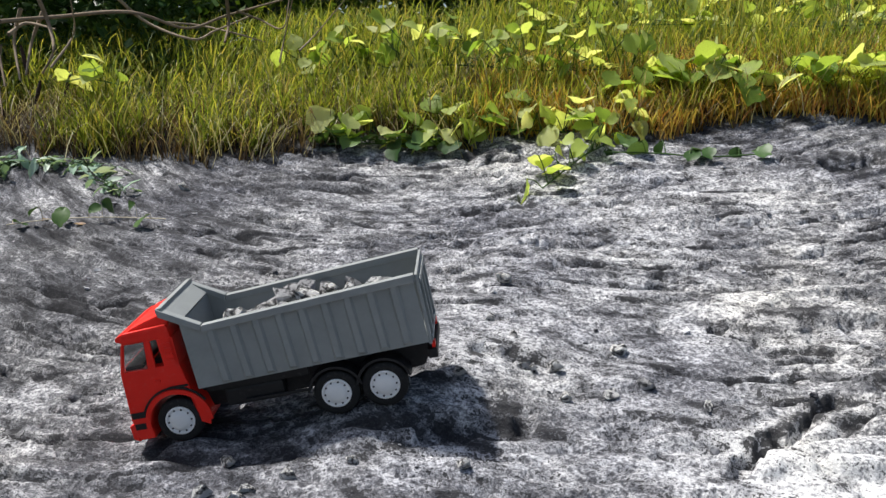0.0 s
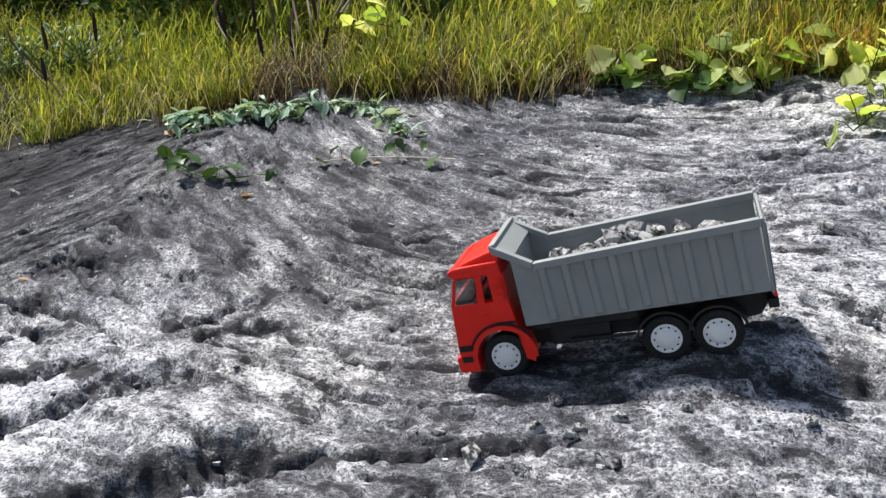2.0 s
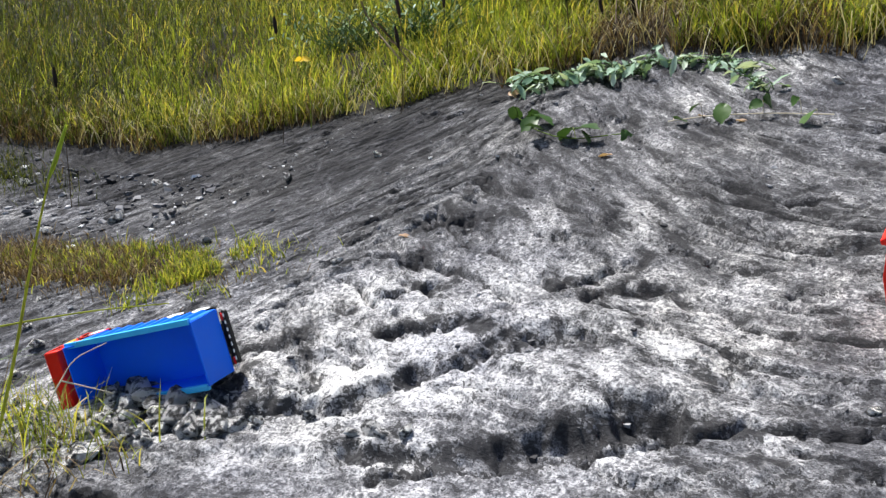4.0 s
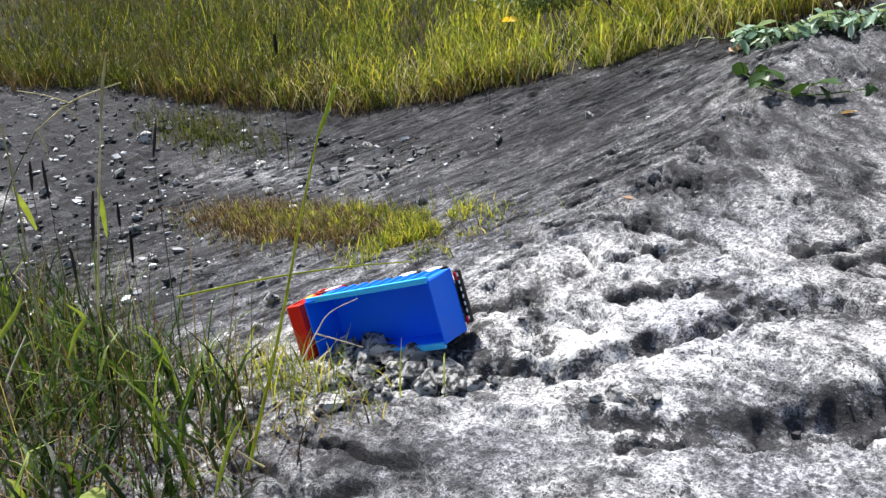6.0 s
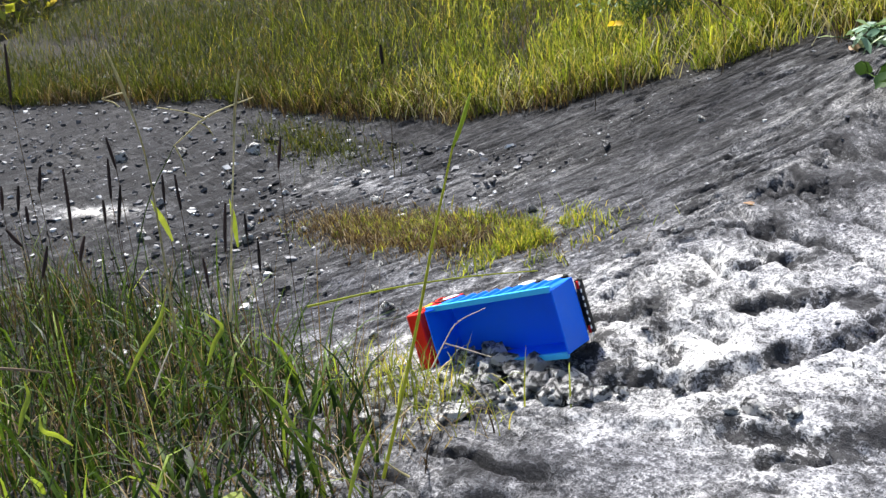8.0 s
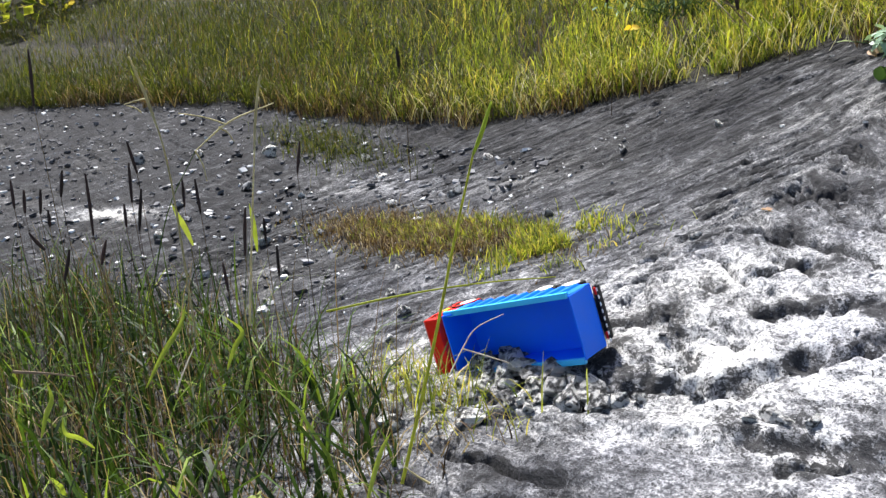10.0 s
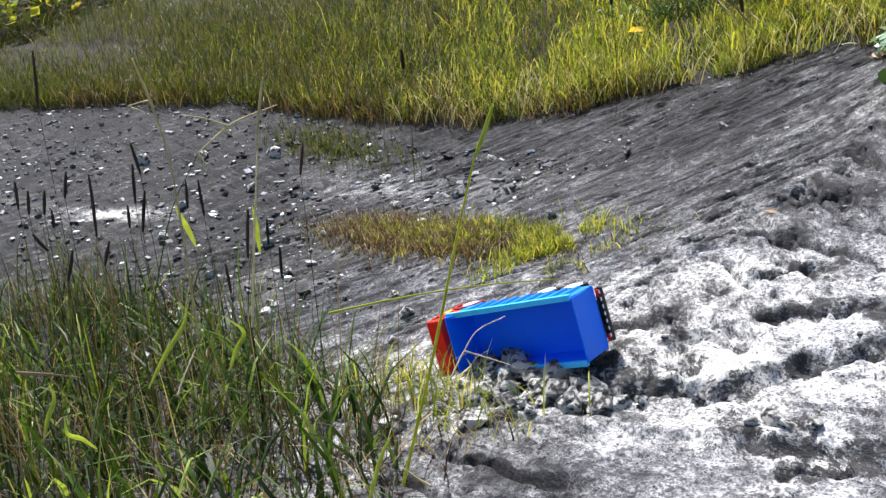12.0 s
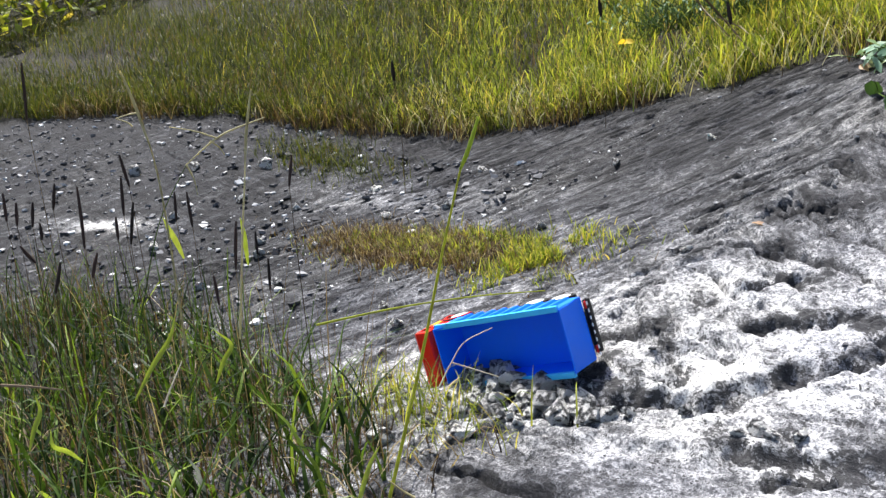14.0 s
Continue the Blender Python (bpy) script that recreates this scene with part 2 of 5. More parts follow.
def tube(points, radii, sides=6):
    """A tapering tube through points, as vertices and faces."""
    verts, faces = [], []
    pts = [Vector(p) for p in points]
    for i, p in enumerate(pts):
        t = (pts[min(i + 1, len(pts) - 1)] - pts[max(i - 1, 0)]).normalized()
        u = t.cross(Vector((0.31, 0.17, 0.93))).normalized()
        w = t.cross(u)
        for k in range(sides):
            a = 2 * math.pi * k / sides
            verts.append(p + (u * math.cos(a) + w * math.sin(a)) * radii[i])
    for i in range(len(pts) - 1):
        for k in range(sides):
            j = (k + 1) % sides
            faces.append((i * sides + k, i * sides + j, (i + 1) * sides + j, (i + 1) * sides + k))
    return verts, faces


def smooth_line(points, steps=5):
    """Points along a Catmull-Rom line."""
    p = [Vector(q) for q in points]
    p = [p[0] * 2 - p[1]] + p + [p[-1] * 2 - p[-2]]
    out = []
    for i in range(1, len(p) - 2):
        for k in range(steps):
            t = k / steps
            out.append(0.5 * (2 * p[i] + (p[i + 1] - p[i - 1]) * t + (2 * p[i - 1] - 5 * p[i] + 4 * p[i + 1] - p[i + 2]) * t * t + (3 * p[i] - p[i - 1] - 3 * p[i + 1] + p[i + 2]) * t ** 3))
    out.append(p[-2])
    return out


def perlin(x, y, seed=0):
    """Gradient noise on numpy arrays, about -0.7 to 0.7."""
    xi, yi = np.floor(x).astype(np.int64), np.floor(y).astype(np.int64)
    xf, yf = x - xi, y - yi
    u, v = xf ** 3 * (xf * (xf * 6 - 15) + 10), yf ** 3 * (yf * (yf * 6 - 15) + 10)

    def grad(ix, iy, dx, dy):
        h = (ix * 374761393 + iy * 668265263 + seed * 1442695041) & 0x7FFFFFFF
        h = ((h ^ (h >> 13)) * 1274126177) & 0x7FFFFFFF
        a = ((h ^ (h >> 16)) & 0xFFFF) / 65536.0 * 2 * np.pi
        return np.cos(a) * dx + np.sin(a) * dy

    n00, n10 = grad(xi, yi, xf, yf), grad(xi + 1, yi, xf - 1, yf)
    n01, n11 = grad(xi, yi + 1, xf, yf - 1), grad(xi + 1, yi + 1, xf - 1, yf - 1)
    a, c = n00 + u * (n10 - n00), n01 + u * (n11 - n01)
    return a + v * (c - a)


# ---- ground ----
def base_height(x, y):
    """The broad lie of the land: a slab of rock that falls to a hollow on the left and rises to a grassy bank behind."""
    xc = np.where(x < -1.6, -1.6 + 0.9 * np.tanh((x + 1.6) / 0.9), np.where(x > 0.9, 0.9 + 0.8 * np.tanh((x - 0.9) / 0.8), x))
    yc = np.where(y > 2.2, 2.2 + 0.5 * np.tanh((y - 2.2) / 0.5), np.where(y < -0.4, -0.4 + 0.5 * np.tanh((y + 0.4) / 0.5), y))
    z = -0.1297 + 0.0523 * xc + 0.1208 * yc - 0.0092 * xc * xc + 0.0185 * xc * yc + 0.05 * yc * yc
    far = np.maximum(y - 2.2, 0)
    west = np.maximum(-2.6 - x, 0)
    return z + 0.10 * np.minimum(far, 9.0) + 0.10 * np.minimum(west, 7.0)


EDGE_X = (-12.0, -6.6, -5.3, -4.6, -4.0, -3.2, -2.65, -2.1, -1.7, -1.2, 1.0, 1.6, 3.0, 9.0)
EDGE_Y = (-1.5, 0.45, 0.98, 1.38, 1.54, 1.68, 1.82, 2.04, 2.17, 2.27, 2.29, 2.36, 2.4, 2.2)


def edge_y(x):
    """Where the bare rock ends and the grassy bank begins."""
    x = np.asarray(x, dtype=float)
    return np.interp(x, EDGE_X, EDGE_Y) + 0.09 * perlin(x * 3.1, x * 0 + 4.2, 5) + 0.06 * perlin(x * 9.0, x * 0 + 1.7, 6) + 0.03 * perlin(x * 27.0, x * 0 + 3.3, 15)


# grooves in the rock: x, y of both ends, half width, depth
GROOVES = [
    (-0.80, 1.00, -0.68, 1.06, 0.022, 0.018),
    (-0.99, 0.99, -0.84, 1.06, 0.016, 0.016), 
    (-0.76, 0.69, -0.47, 0.845, 0.012, 0.015), (-0.47, 0.845, -0.42, 0.92, 0.012, 0.018),
    (-0.42, 0.92, -0.16, 0.965, 0.013, 0.016), (0.06, 1.085, 0.17, 1.11, 0.028, 0.020), (0.40, 1.03, 0.47, 1.09, 0.016, 0.020),
    (0.47, 1.09, 0.56, 1.175, 0.014, 0.020), (-0.26, 1.26, -0.16, 1.26, 0.026, 0.016), (-0.13, 1.29, -0.04, 1.30, 0.022, 0.015),
    (0.01, 1.20, 0.06, 1.21, 0.020, 0.015), (-0.42, 1.37, -0.32, 1.385, 0.024, 0.013), (0.84, 2.03, 0.93, 2.06, 0.045, 0.030),
    (0.05, 1.89, 0.18, 1.915, 0.022, 0.015), (-1.13, 0.93, -1.10, 0.945, 0.014, 0.014), (-1.07, 1.07, -1.00, 1.16, 0.014, 0.014),
    (-1.15, 1.355, -1.09, 1.42, 0.020, 0.016), (-0.72, 1.16, -0.64, 1.21, 0.022, 0.018), (-0.78, 1.17, -0.70, 1.285, 0.016, 0.012),
    (-0.76, 0.965, -0.66, 1.04, 0.022, 0.018), (-1.20, 0.86, -1.06, 0.75, 0.05, 0.010), (0.11, 1.245, 0.19, 1.25, 0.018, 0.012),
]
# hollows behind a sharp lip: x, y of both ends of the lip, reach behind it, depth
LIPS = [
    (-0.81, 0.70, -0.635, 0.765, 0.035, 0.014), (-0.635, 0.765, -0.527, 0.84, 0.06, 0.024), (-0.527, 0.84, -0.475, 0.868, 0.085, 0.034),
    (-1.03, 0.735, -0.90, 0.80, 0.05, 0.028), (-0.90, 0.80, -0.83, 0.89, 0.06, 0.026), (-0.83, 0.89, -0.75, 0.965, 0.04, 0.020), (-0.75, 0.965, -0.665, 1.035, 0.03, 0.015),
]
# rounded swells of rock: x, y, radius, height
SWELLS = [(-0.72, 1.75, 0.28, 0.022), (0.14, 1.42, 0.20, 0.028), (-0.56, 1.30, 0.20, -0.025), (-0.98, 0.80, 0.16, -0.015),
          (-0.10, 2.02, 0.30, -0.030), (-0.62, 2.12, 0.25, -0.025), (-0.34, 1.03, 0.18, -0.018), (0.0, 1.10, 0.14, 0.012),
          (-0.82, 0.80, 0.12, 0.010), (-0.60, 1.02, 0.14, 0.010), (-1.2, 1.9, 0.2, 0.03), (0.03, 1.20, 0.13, 0.026), (-1.08, 0.79, 0.09, 0.014),
          (-0.015, 1.085, 0.065, 0.018), (-0.242, 1.085, 0.05, 0.011), (-0.03, 1.225, 0.06, -0.012), (-0.248, 1.215, 0.05, -0.008)]


def lip_hollows(x, y):
    """Depth of the hollows: a sharp lip in front, a flat floor and a steep wall behind."""
    deep = np.zeros_like(x)
    for x0, y0, x1, y1, reach, depth in LIPS:
        dx, dy = x1 - x0, y1 - y0
        long = math.hypot(dx, dy)
        u = ((x - x0) * dx + (y - y0) * dy) / long
        side = ((y - y0) * dx - (x - x0) * dy) / long
        over = np.maximum(np.maximum(-u, u - long), 0)
        back = np.where(side < 0, side / 0.006, np.clip(side / reach, 0, 9))
        deep = np.maximum(deep, 1.25 * depth * np.exp(-np.clip(back, -3, 3) ** 8 - (over / 0.014) ** 2))
    return deep


def strata(x, y):
    """Coordinates along and across the rock's grain, which bends round the slab."""
    xc = np.maximum(x, -1.2)
    bend = 0.7 / 3 * (xc - 0.35) ** 3 + np.minimum(x + 1.2, 0) * 1.68
    return x + 0.5 * y, (y - bend) / np.sqrt(1 + (0.7 * (xc - 0.35) ** 2) ** 2)


def cracks(a, b):
    """Depth of the slit-like cracks that follow the grain."""
    total = 0.0
    for fa, fb, width, depth, seed in ((2.0, 12, 0.065, 0.038, 4), (3.4, 22, 0.085, 0.024, 34)):
        v = np.clip(1 - np.abs(perlin(a * fa + 0.4 * perlin(a * 9, b * 20, seed + 3), b * fb, seed)) / width, 0, 1)
        total = total + depth * v * v * (3 - 2 * v) * np.clip(3.6 * perlin(a * 2.2, b * 5.0, seed + 10) - 0.05, 0, 1)
    return total


def height(x, y):
    """The rock's surface with its grooves, swells and weathering."""
    x, y = np.asarray(x, dtype=float), np.asarray(y, dtype=float)
    z = base_height(x, y)
    for sx, sy, r, h in SWELLS:
        z = z + h * np.exp(-((x - sx) ** 2 + (y - sy) ** 2) / (r * r))
    wx, wy = x + 0.010 * perlin(x * 7, y * 7, 11) + 0.012 * perlin(x * 23, y * 23, 17), y + 0.010 * perlin(x * 7, y * 7, 12) + 0.012 * perlin(x * 23, y * 23, 18)
    wx, wy = wx + 0.014 * perlin(x * 55, y * 55, 14), wy + 0.014 * perlin(x * 55, y * 55, 28)
    for x0, y0, x1, y1, w, d in GROOVES:
        dx, dy = x1 - x0, y1 - y0
        t = np.clip(((wx - x0) * dx + (wy - y0) * dy) / (dx * dx + dy * dy), 0, 1)
        q = ((wx - x0 - t * dx) ** 2 + (wy - y0 - t * dy) ** 2) / (0.42 * w * w)
        z = z - 1.1 * d * np.exp(-q * q * 0.7)
    z = z - lip_hollows(wx, wy)
    a, b = strata(x, y)
    near = np.clip(1.6 - 0.25 * np.maximum(np.hypot(x + 0.4, y - 1.2) - 2.2, 0), 0.3, 1.0)
    near = near * (1 - 0.75 * np.exp(-(((x + 0.13) / 0.25) ** 2 + ((y - 1.15) / 0.15) ** 2) ** 2))   # worn smooth there
    rough = np.clip(0.7 + 1.6 * perlin(x * 2.1, y * 2.1, 13), 0.35, 1.1) * (1 - 0.45 * np.clip((-1.1 - x) / 0.4, 0, 1))
    z = z + near * (0.008 * perlin(a * 2.5, b * 6, 1) + 0.004 * perlin(a * 5, b * 15, 2) + 0.004 * perlin(a * 11, b * 34, 3))
    # low ledges with a sharp lip, stepping up away from the eye
    for freq, amp, seed in ((4.2, 0.014, 20), (9.5, 0.010, 23), (21.0, 0.0055, 26)):
        q = b * freq + 1.5 * perlin(a * 1.7, b * 2.4, seed) + 0.45 * perlin(a * 7, b * 11, seed + 1) + 0.12 * perlin(a * 31, b * 40, seed + 3)
        fr = q - np.floor(q)
        step = np.clip(fr / 0.07, 0, 1)
        cut = np.clip(0.1 + 2.6 * perlin(a * 2.6, b * 5.0, seed + 2), 0, 1) * (1 - 0.65 * np.clip((-1.1 - x) / 0.5, 0, 1))
        z = z + near * amp * cut * (step * step * (3 - 2 * step) - fr)
    z = z - 0.55 * near * cracks(a, b) * (1 - 0.6 * np.clip((-1.1 - x) / 0.4, 0, 1))
    # slit-shaped pits with steep walls
    ragged = 0.16 * perlin(x * 50, y * 50, 16) + 0.12 * perlin(x * 105, y * 105, 19)
    for fa, fb, cutoff, depth, seed in ((9, 26, 0.28, 0.016, 7), (20, 52, 0.26, 0.010, 71)):
        p = np.clip((perlin(a * fa, b * fb, seed) + ragged - cutoff) / 0.09, 0, 1)
        z = z - near * depth * p * p * (3 - 2 * p) * rough
    z = z + near * rough * (0.0050 * perlin(a * 28, b * 46, 8) + 0.0038 * perlin(x * 68, y * 68, 9) + 0.0022 * perlin(x * 125, y * 125, 10))
    return z


def spaced(lo, hi, step, reach, grow):
    mid = list(np.arange(lo, hi, step))
    right, left, d = [mid[-1]], [mid[0]], step
    while right[-1] < reach:
        d *= grow
        right.append(right[-1] + d)
    d = step
    while left[-1] > -reach:
        d *= grow
        left.append(left[-1] - d)
    return np.array(left[:0:-1] + mid + right[1:])


def make_ground():
    xs, ys = spaced(-2.6, 1.1, 0.0040, 70, 1.075), spaced(0.42, 2.30, 0.0036, 70, 1.075)
    X, Y = np.meshgrid(xs, ys)
    Z = height(X, Y)
    nx, ny = len(xs), len(ys)
    i = np.arange(ny - 1)[:, None] * nx + np.arange(nx - 1)[None, :]
    quads = np.stack([i, i + 1, i + nx + 1, i + nx], -1).reshape(-1, 4)
    me = fast_mesh("ground", np.stack([X, Y, Z], -1).reshape(-1, 3), quads, ROCK)
    soil = np.clip((Y - edge_y(X) + 0.03) / 0.06, 0, 1)
    # shadow of the overhanging bank grass, painted as a dark band on the rock
    band = np.clip(1 - np.abs(Y - edge_y(X) + 0.10) / (0.12 + 0.22 * np.clip((-1.2 - X) / 0.8, 0, 1)), 0, 1) * np.clip((-0.9 - X) / 0.6, 0, 1)
    near_patch = np.clip(1.2 - np.hypot((X + 1.85) / 0.40, (Y - 1.12) / 0.12), 0, 1)
    front = np.clip(1.25 - np.hypot((X + 2.0) / 0.95, (Y - 0.18) / 0.42) + 0.5 * perlin(X * 6, Y * 6, 67), 0, 1)
    soil = np.maximum(np.maximum(soil, near_patch * 0.8), front * 0.85)
    moss_shade = np.zeros_like(X)
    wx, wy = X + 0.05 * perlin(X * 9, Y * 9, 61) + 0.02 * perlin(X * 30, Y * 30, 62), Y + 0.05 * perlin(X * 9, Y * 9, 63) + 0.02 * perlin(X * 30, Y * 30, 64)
    for x0, y0, x1, y1, w, d in GROOVES:   # black moss and lichen along the damp cracks, with crevice shade painted in
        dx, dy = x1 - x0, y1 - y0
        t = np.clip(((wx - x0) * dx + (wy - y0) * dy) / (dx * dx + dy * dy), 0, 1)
        moss_shade = np.maximum(moss_shade, np.exp(-((wx - x0 - t * dx) ** 2 + (wy - y0 - t * dy) ** 2) / (1.35 * w) ** 2))
    moss_shade = np.clip((moss_shade - 0.32 + 0.7 * perlin(X * 45, Y * 45, 65)) * 2.2, 0, 1)
    crust_shade = cracks(*strata(X + 0.006, Y - 0.004)) / 0.04 * np.clip(0.75 + 1.2 * perlin(X * 40, Y * 40, 66), 0, 1)   # black crust and painted shade that follow some cracks
    moss_shade = np.maximum(moss_shade, np.clip(1.3 * crust_shade, 0, 0.9))
    # moss and the shade under the steep walls, both put into the colour
    lip_moss_shade = np.clip(lip_hollows(X + 0.012 * perlin(X * 40, Y * 40, 68), Y + 0.012 * perlin(X * 40, Y * 40, 69)) / 0.012, 0, 1)
    moss_shade = np.maximum(moss_shade, lip_moss_shade * np.clip(1.0 + 0.8 * perlin(X * 30, Y * 30, 72), 0, 1.3))
    hollow = np.maximum(np.clip((-1.5 - X) / 0.9, 0, 0.95), np.clip((-0.80 - X) / 0.95, 0, 1) * np.clip((Y - 1.05) / 0.55, 0, 0.9))
    # darker patch on the slab: shading of its relief put into the colour
    hollow = np.maximum(hollow, 0.36 * np.exp(-(((X + 0.68) / 0.60) ** 2 + ((Y - 1.5) / 0.38) ** 2)))
    strip = np.exp(-((((X + 3.27) * 0.83 + (Y - 0.795) * 0.56) / 0.24) ** 2 + (((Y - 0.795) * 0.83 - (X + 3.27) * 0.56) / 0.045) ** 2))
    # sunlit rock in the hollow, its light put into the colour as a paler patch
    dry = np.exp(-(((X + 2.5) / 0.40) ** 2 + ((Y - 1.38) / 0.14) ** 2))
    hollow = hollow * (1 - 0.9 * strip) * (1 - 0.6 * dry)
    hollow = np.maximum(hollow, 0.45 * np.exp(-(((X + 1.0) / 0.22) ** 2 + ((Y - 0.55) / 0.11) ** 2)))
    col = np.zeros((X.size, 4), dtype=np.float32)
    col[:, 0], col[:, 1], col[:, 3] = soil.ravel(), np.maximum(band, hollow).ravel(), moss_shade.ravel()
    sa, sb = strata(X, Y)
    grain = me.attributes.new("strata", "FLOAT_VECTOR", "POINT")
    grain.data.foreach_set("vector", np.stack([sa, sb, Z], -1).astype(np.float32).ravel())
    lichen = 0.75 * np.exp(-(((X + 0.86) / 0.34) ** 2 + ((Y - 0.92) / 0.40) ** 2)) + 0.9 * np.exp(-(((X - 0.50) / 0.16) ** 2 + ((Y - 1.0) / 0.10) ** 2)) + 0.55 * np.exp(-(((X - 0.15) / 0.42) ** 2 + ((Y - 1.25) / 0.40) ** 2)) + 0.9 * strip + 0.3 * dry + 0.45 * np.exp(-(((X - 0.35) / 0.6) ** 2 + ((Y - 1.9) / 0.3) ** 2))
    col[:, 2] = np.clip(lichen, 0, 1).ravel()
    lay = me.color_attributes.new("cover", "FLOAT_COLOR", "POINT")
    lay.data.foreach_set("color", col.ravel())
    return tagged(new("ground", me), "grey weathered rock slab with white lichen and dark pits", "ground", kind="structure")


ground = make_ground()


def on_ground(x, y, up=0.0):
    return Vector((x, y, float(height(x, y)) + up))


# ---- toy dump trucks ----
def wheel(parent, x, y, side, r=0.029, w=0.018):
    """Tyre, rim with round holes and hub; side is 1 for the side that faces +y."""
    bm = lathe([(r * 0.60, -w / 2), (r * 0.9, -w / 2), (r * 0.985, -w * 0.40), (r, -w * 0.25), (r, w * 0.25), (r * 0.985, w * 0.40), (r * 0.9, w / 2), (r * 0.66, w / 2), (r * 0.60, w * 0.38)])
    tyre = part("tyre", bm, RUBBER, parent)
    tyre.location = (x, y, r)
    o = side
    rim = part("rim", lathe([(r * 0.64, o * w * 0.30), (r * 0.64, o * w * 0.53), (r * 0.56, o * w * 0.56), (r * 0.54, o * w * 0.50), (r * 0.46, o * w * 0.50), (r * 0.42, o * w * 0.58), (r * 0.22, o * w * 0.62), (r * 0.001, o * w * 0.63)]), WHITE, tyre, "white plastic rim")
    for k in range(10):
        a = 2 * math.pi * k / 10
        hole = part("rim_hole", lathe([(r * 0.042, -0.001), (r * 0.042, 0.001)], 8), BLACK, tyre)
        hole.location = (r * 0.50 * math.cos(a), o * w * 0.49, r * 0.50 * math.sin(a))
    return tyre


def dump_truck(name, bed_mat, rim_mat, label, stripe=False, tail_open=6.0, hood=True):
    """A toy tipper truck: x ahead, y to its left, z up, the front axle at x = 0."""
    t = new(name)
    tagged(t, label, "toy truck")
    W = 0.058
    # cab
    body = slab([(0.056, 0.012), (0.060, 0.040), (0.057, 0.103), (-0.018, 0.103), (-0.026, 0.050), (-0.028, 0.024), (-0.036, 0.020), (-0.038, 0.028), (-0.033, 0.050), (-0.019, 0.062), (0.0, 0.067), (0.019, 0.062), (0.032, 0.047), (0.037, 0.028), (0.036, 0.012)], -W, W, 0.0015)
    part("cab_body", body, RED, t)
    part("cab_roof", slab([(0.047, 0.137), (0.044, 0.152), (-0.014, 0.155), (-0.017, 0.137)], -W, W, 0.003), RED, t)
    if hood:
        part("roof_fairing", slab([(0.043, 0.150), (0.031, 0.156), (0.012, 0.162), (-0.006, 0.167), (-0.016, 0.166), (-0.016, 0.150)], -W * 0.93, W * 0.93, 0.006), RED, t)
    part("sun_visor", slab([(0.045, 0.139), (0.053, 0.142), (0.053, 0.147), (0.040, 0.153)], -W * 0.95, W * 0.95, 0.001), RED, t)
    part("back_panel", box(-0.018, -0.014, -W, W, 0.102, 0.138), RED, t)
    for s in (-1, 1):
        y0, y1 = sorted((s * (W - 0.004), s * W))
        part("pillar", slab([(0.057, 0.102), (0.0525, 0.102), (0.043, 0.138), (0.047, 0.138)], y0, y1, 0.0008), RED, t)
        part("pillar", slab([(0.022, 0.102), (0.012, 0.102), (0.011, 0.138), (0.018, 0.138)], y0, y1, 0.0008), RED, t)
        part("pillar", slab([(0.001, 0.102), (-0.018, 0.102), (-0.017, 0.138), (0.002, 0.138)], y0, y1, 0.0008), RED, t)
        for k in range(4):
            z = 0.108 + 0.007 * k
            part("vent_slat", box(-0.014, -0.004, *sorted((s * W, s * (W + 0.0012))), z, z + 0.003), RED, t)
        part("side_window", slab([(0.052, 0.103), (0.023, 0.103), (0.019, 0.137), (0.043, 0.137)], *sorted((s * (W - 0.0026), s * (W - 0.0016)))), GLASS, t, "clear plastic side window")
        ya, yb = sorted((s * W, s * (W + 0.003)))
        part("wheel_arch", arch(0.0365, 0.006, ya, yb, -5, 185, 0.0, 0.029), RED, t)
        part("arch_trim", arch(0.0435, 0.0022, *sorted((s * W, s * (W + 0.0022))), 20, 150, 0.0, 0.029), BLACK, t, "black trim line")
        part("side_trim", box(-0.022, 0.003, *sorted((s * W, s * (W + 0.0022))), 0.0725, 0.0755, 0.0006), BLACK, t)
        part("step_recess", box(0.040, 0.0575, *sorted((s * W, s * (W + 0.001))), 0.026, 0.034, 0.0005), BLACK, t)
        part("step_recess", box(0.040, 0.0585, *sorted((s * W, s * (W + 0.001))), 0.041, 0.049, 0.0005), BLACK, t)
        part("door_handle", box(0.010, 0.018, *sorted((s * W, s * (W + 0.0018))), 0.083, 0.087, 0.0006), RED, t)
        part("headlight", box(0.0575, 0.0612, *sorted((s * 0.036, s * 0.052)), 0.036, 0.047, 0.001), WHITE, t, "clear white headlight")
    part("windscreen", slab([(0.0565, 0.104), (0.055, 0.104), (0.0455, 0.138), (0.047, 0.138)], -W * 0.9, W * 0.9), GLASS, t, "clear plastic windscreen")
    part("dashboard", box(0.030, 0.052, -W * 0.9, W * 0.9, 0.100, 0.108, 0.002), BLACK, t)
    for s in (-1, 1):
        part("cab_seat", slab([(0.018, 0.102), (-0.008, 0.102), (-0.013, 0.132), (-0.006, 0.132), (0.0, 0.110), (0.018, 0.110)], *sorted((s * 0.012, s * 0.044)), 0.002), BLACK, t)
    part("grille", box(0.0595, 0.0622, -0.034, 0.034, 0.052, 0.084, 0.001), BLACK, t)
    part("bumper", slab([(0.056, 0.010), (0.064, 0.014), (0.065, 0.032), (0.058, 0.035)], -W, W, 0.0015), RED, t)
    # chassis
    for s in (-1, 1):
        part("chassis_rail", slab([(-0.02, 0.030), (-0.02, 0.064), (-0.318, 0.070), (-0.326, 0.058), (-0.312, 0.036), (-0.30, 0.034)], *sorted((s * 0.018, s * 0.030)), 0.001), BLACK, t)
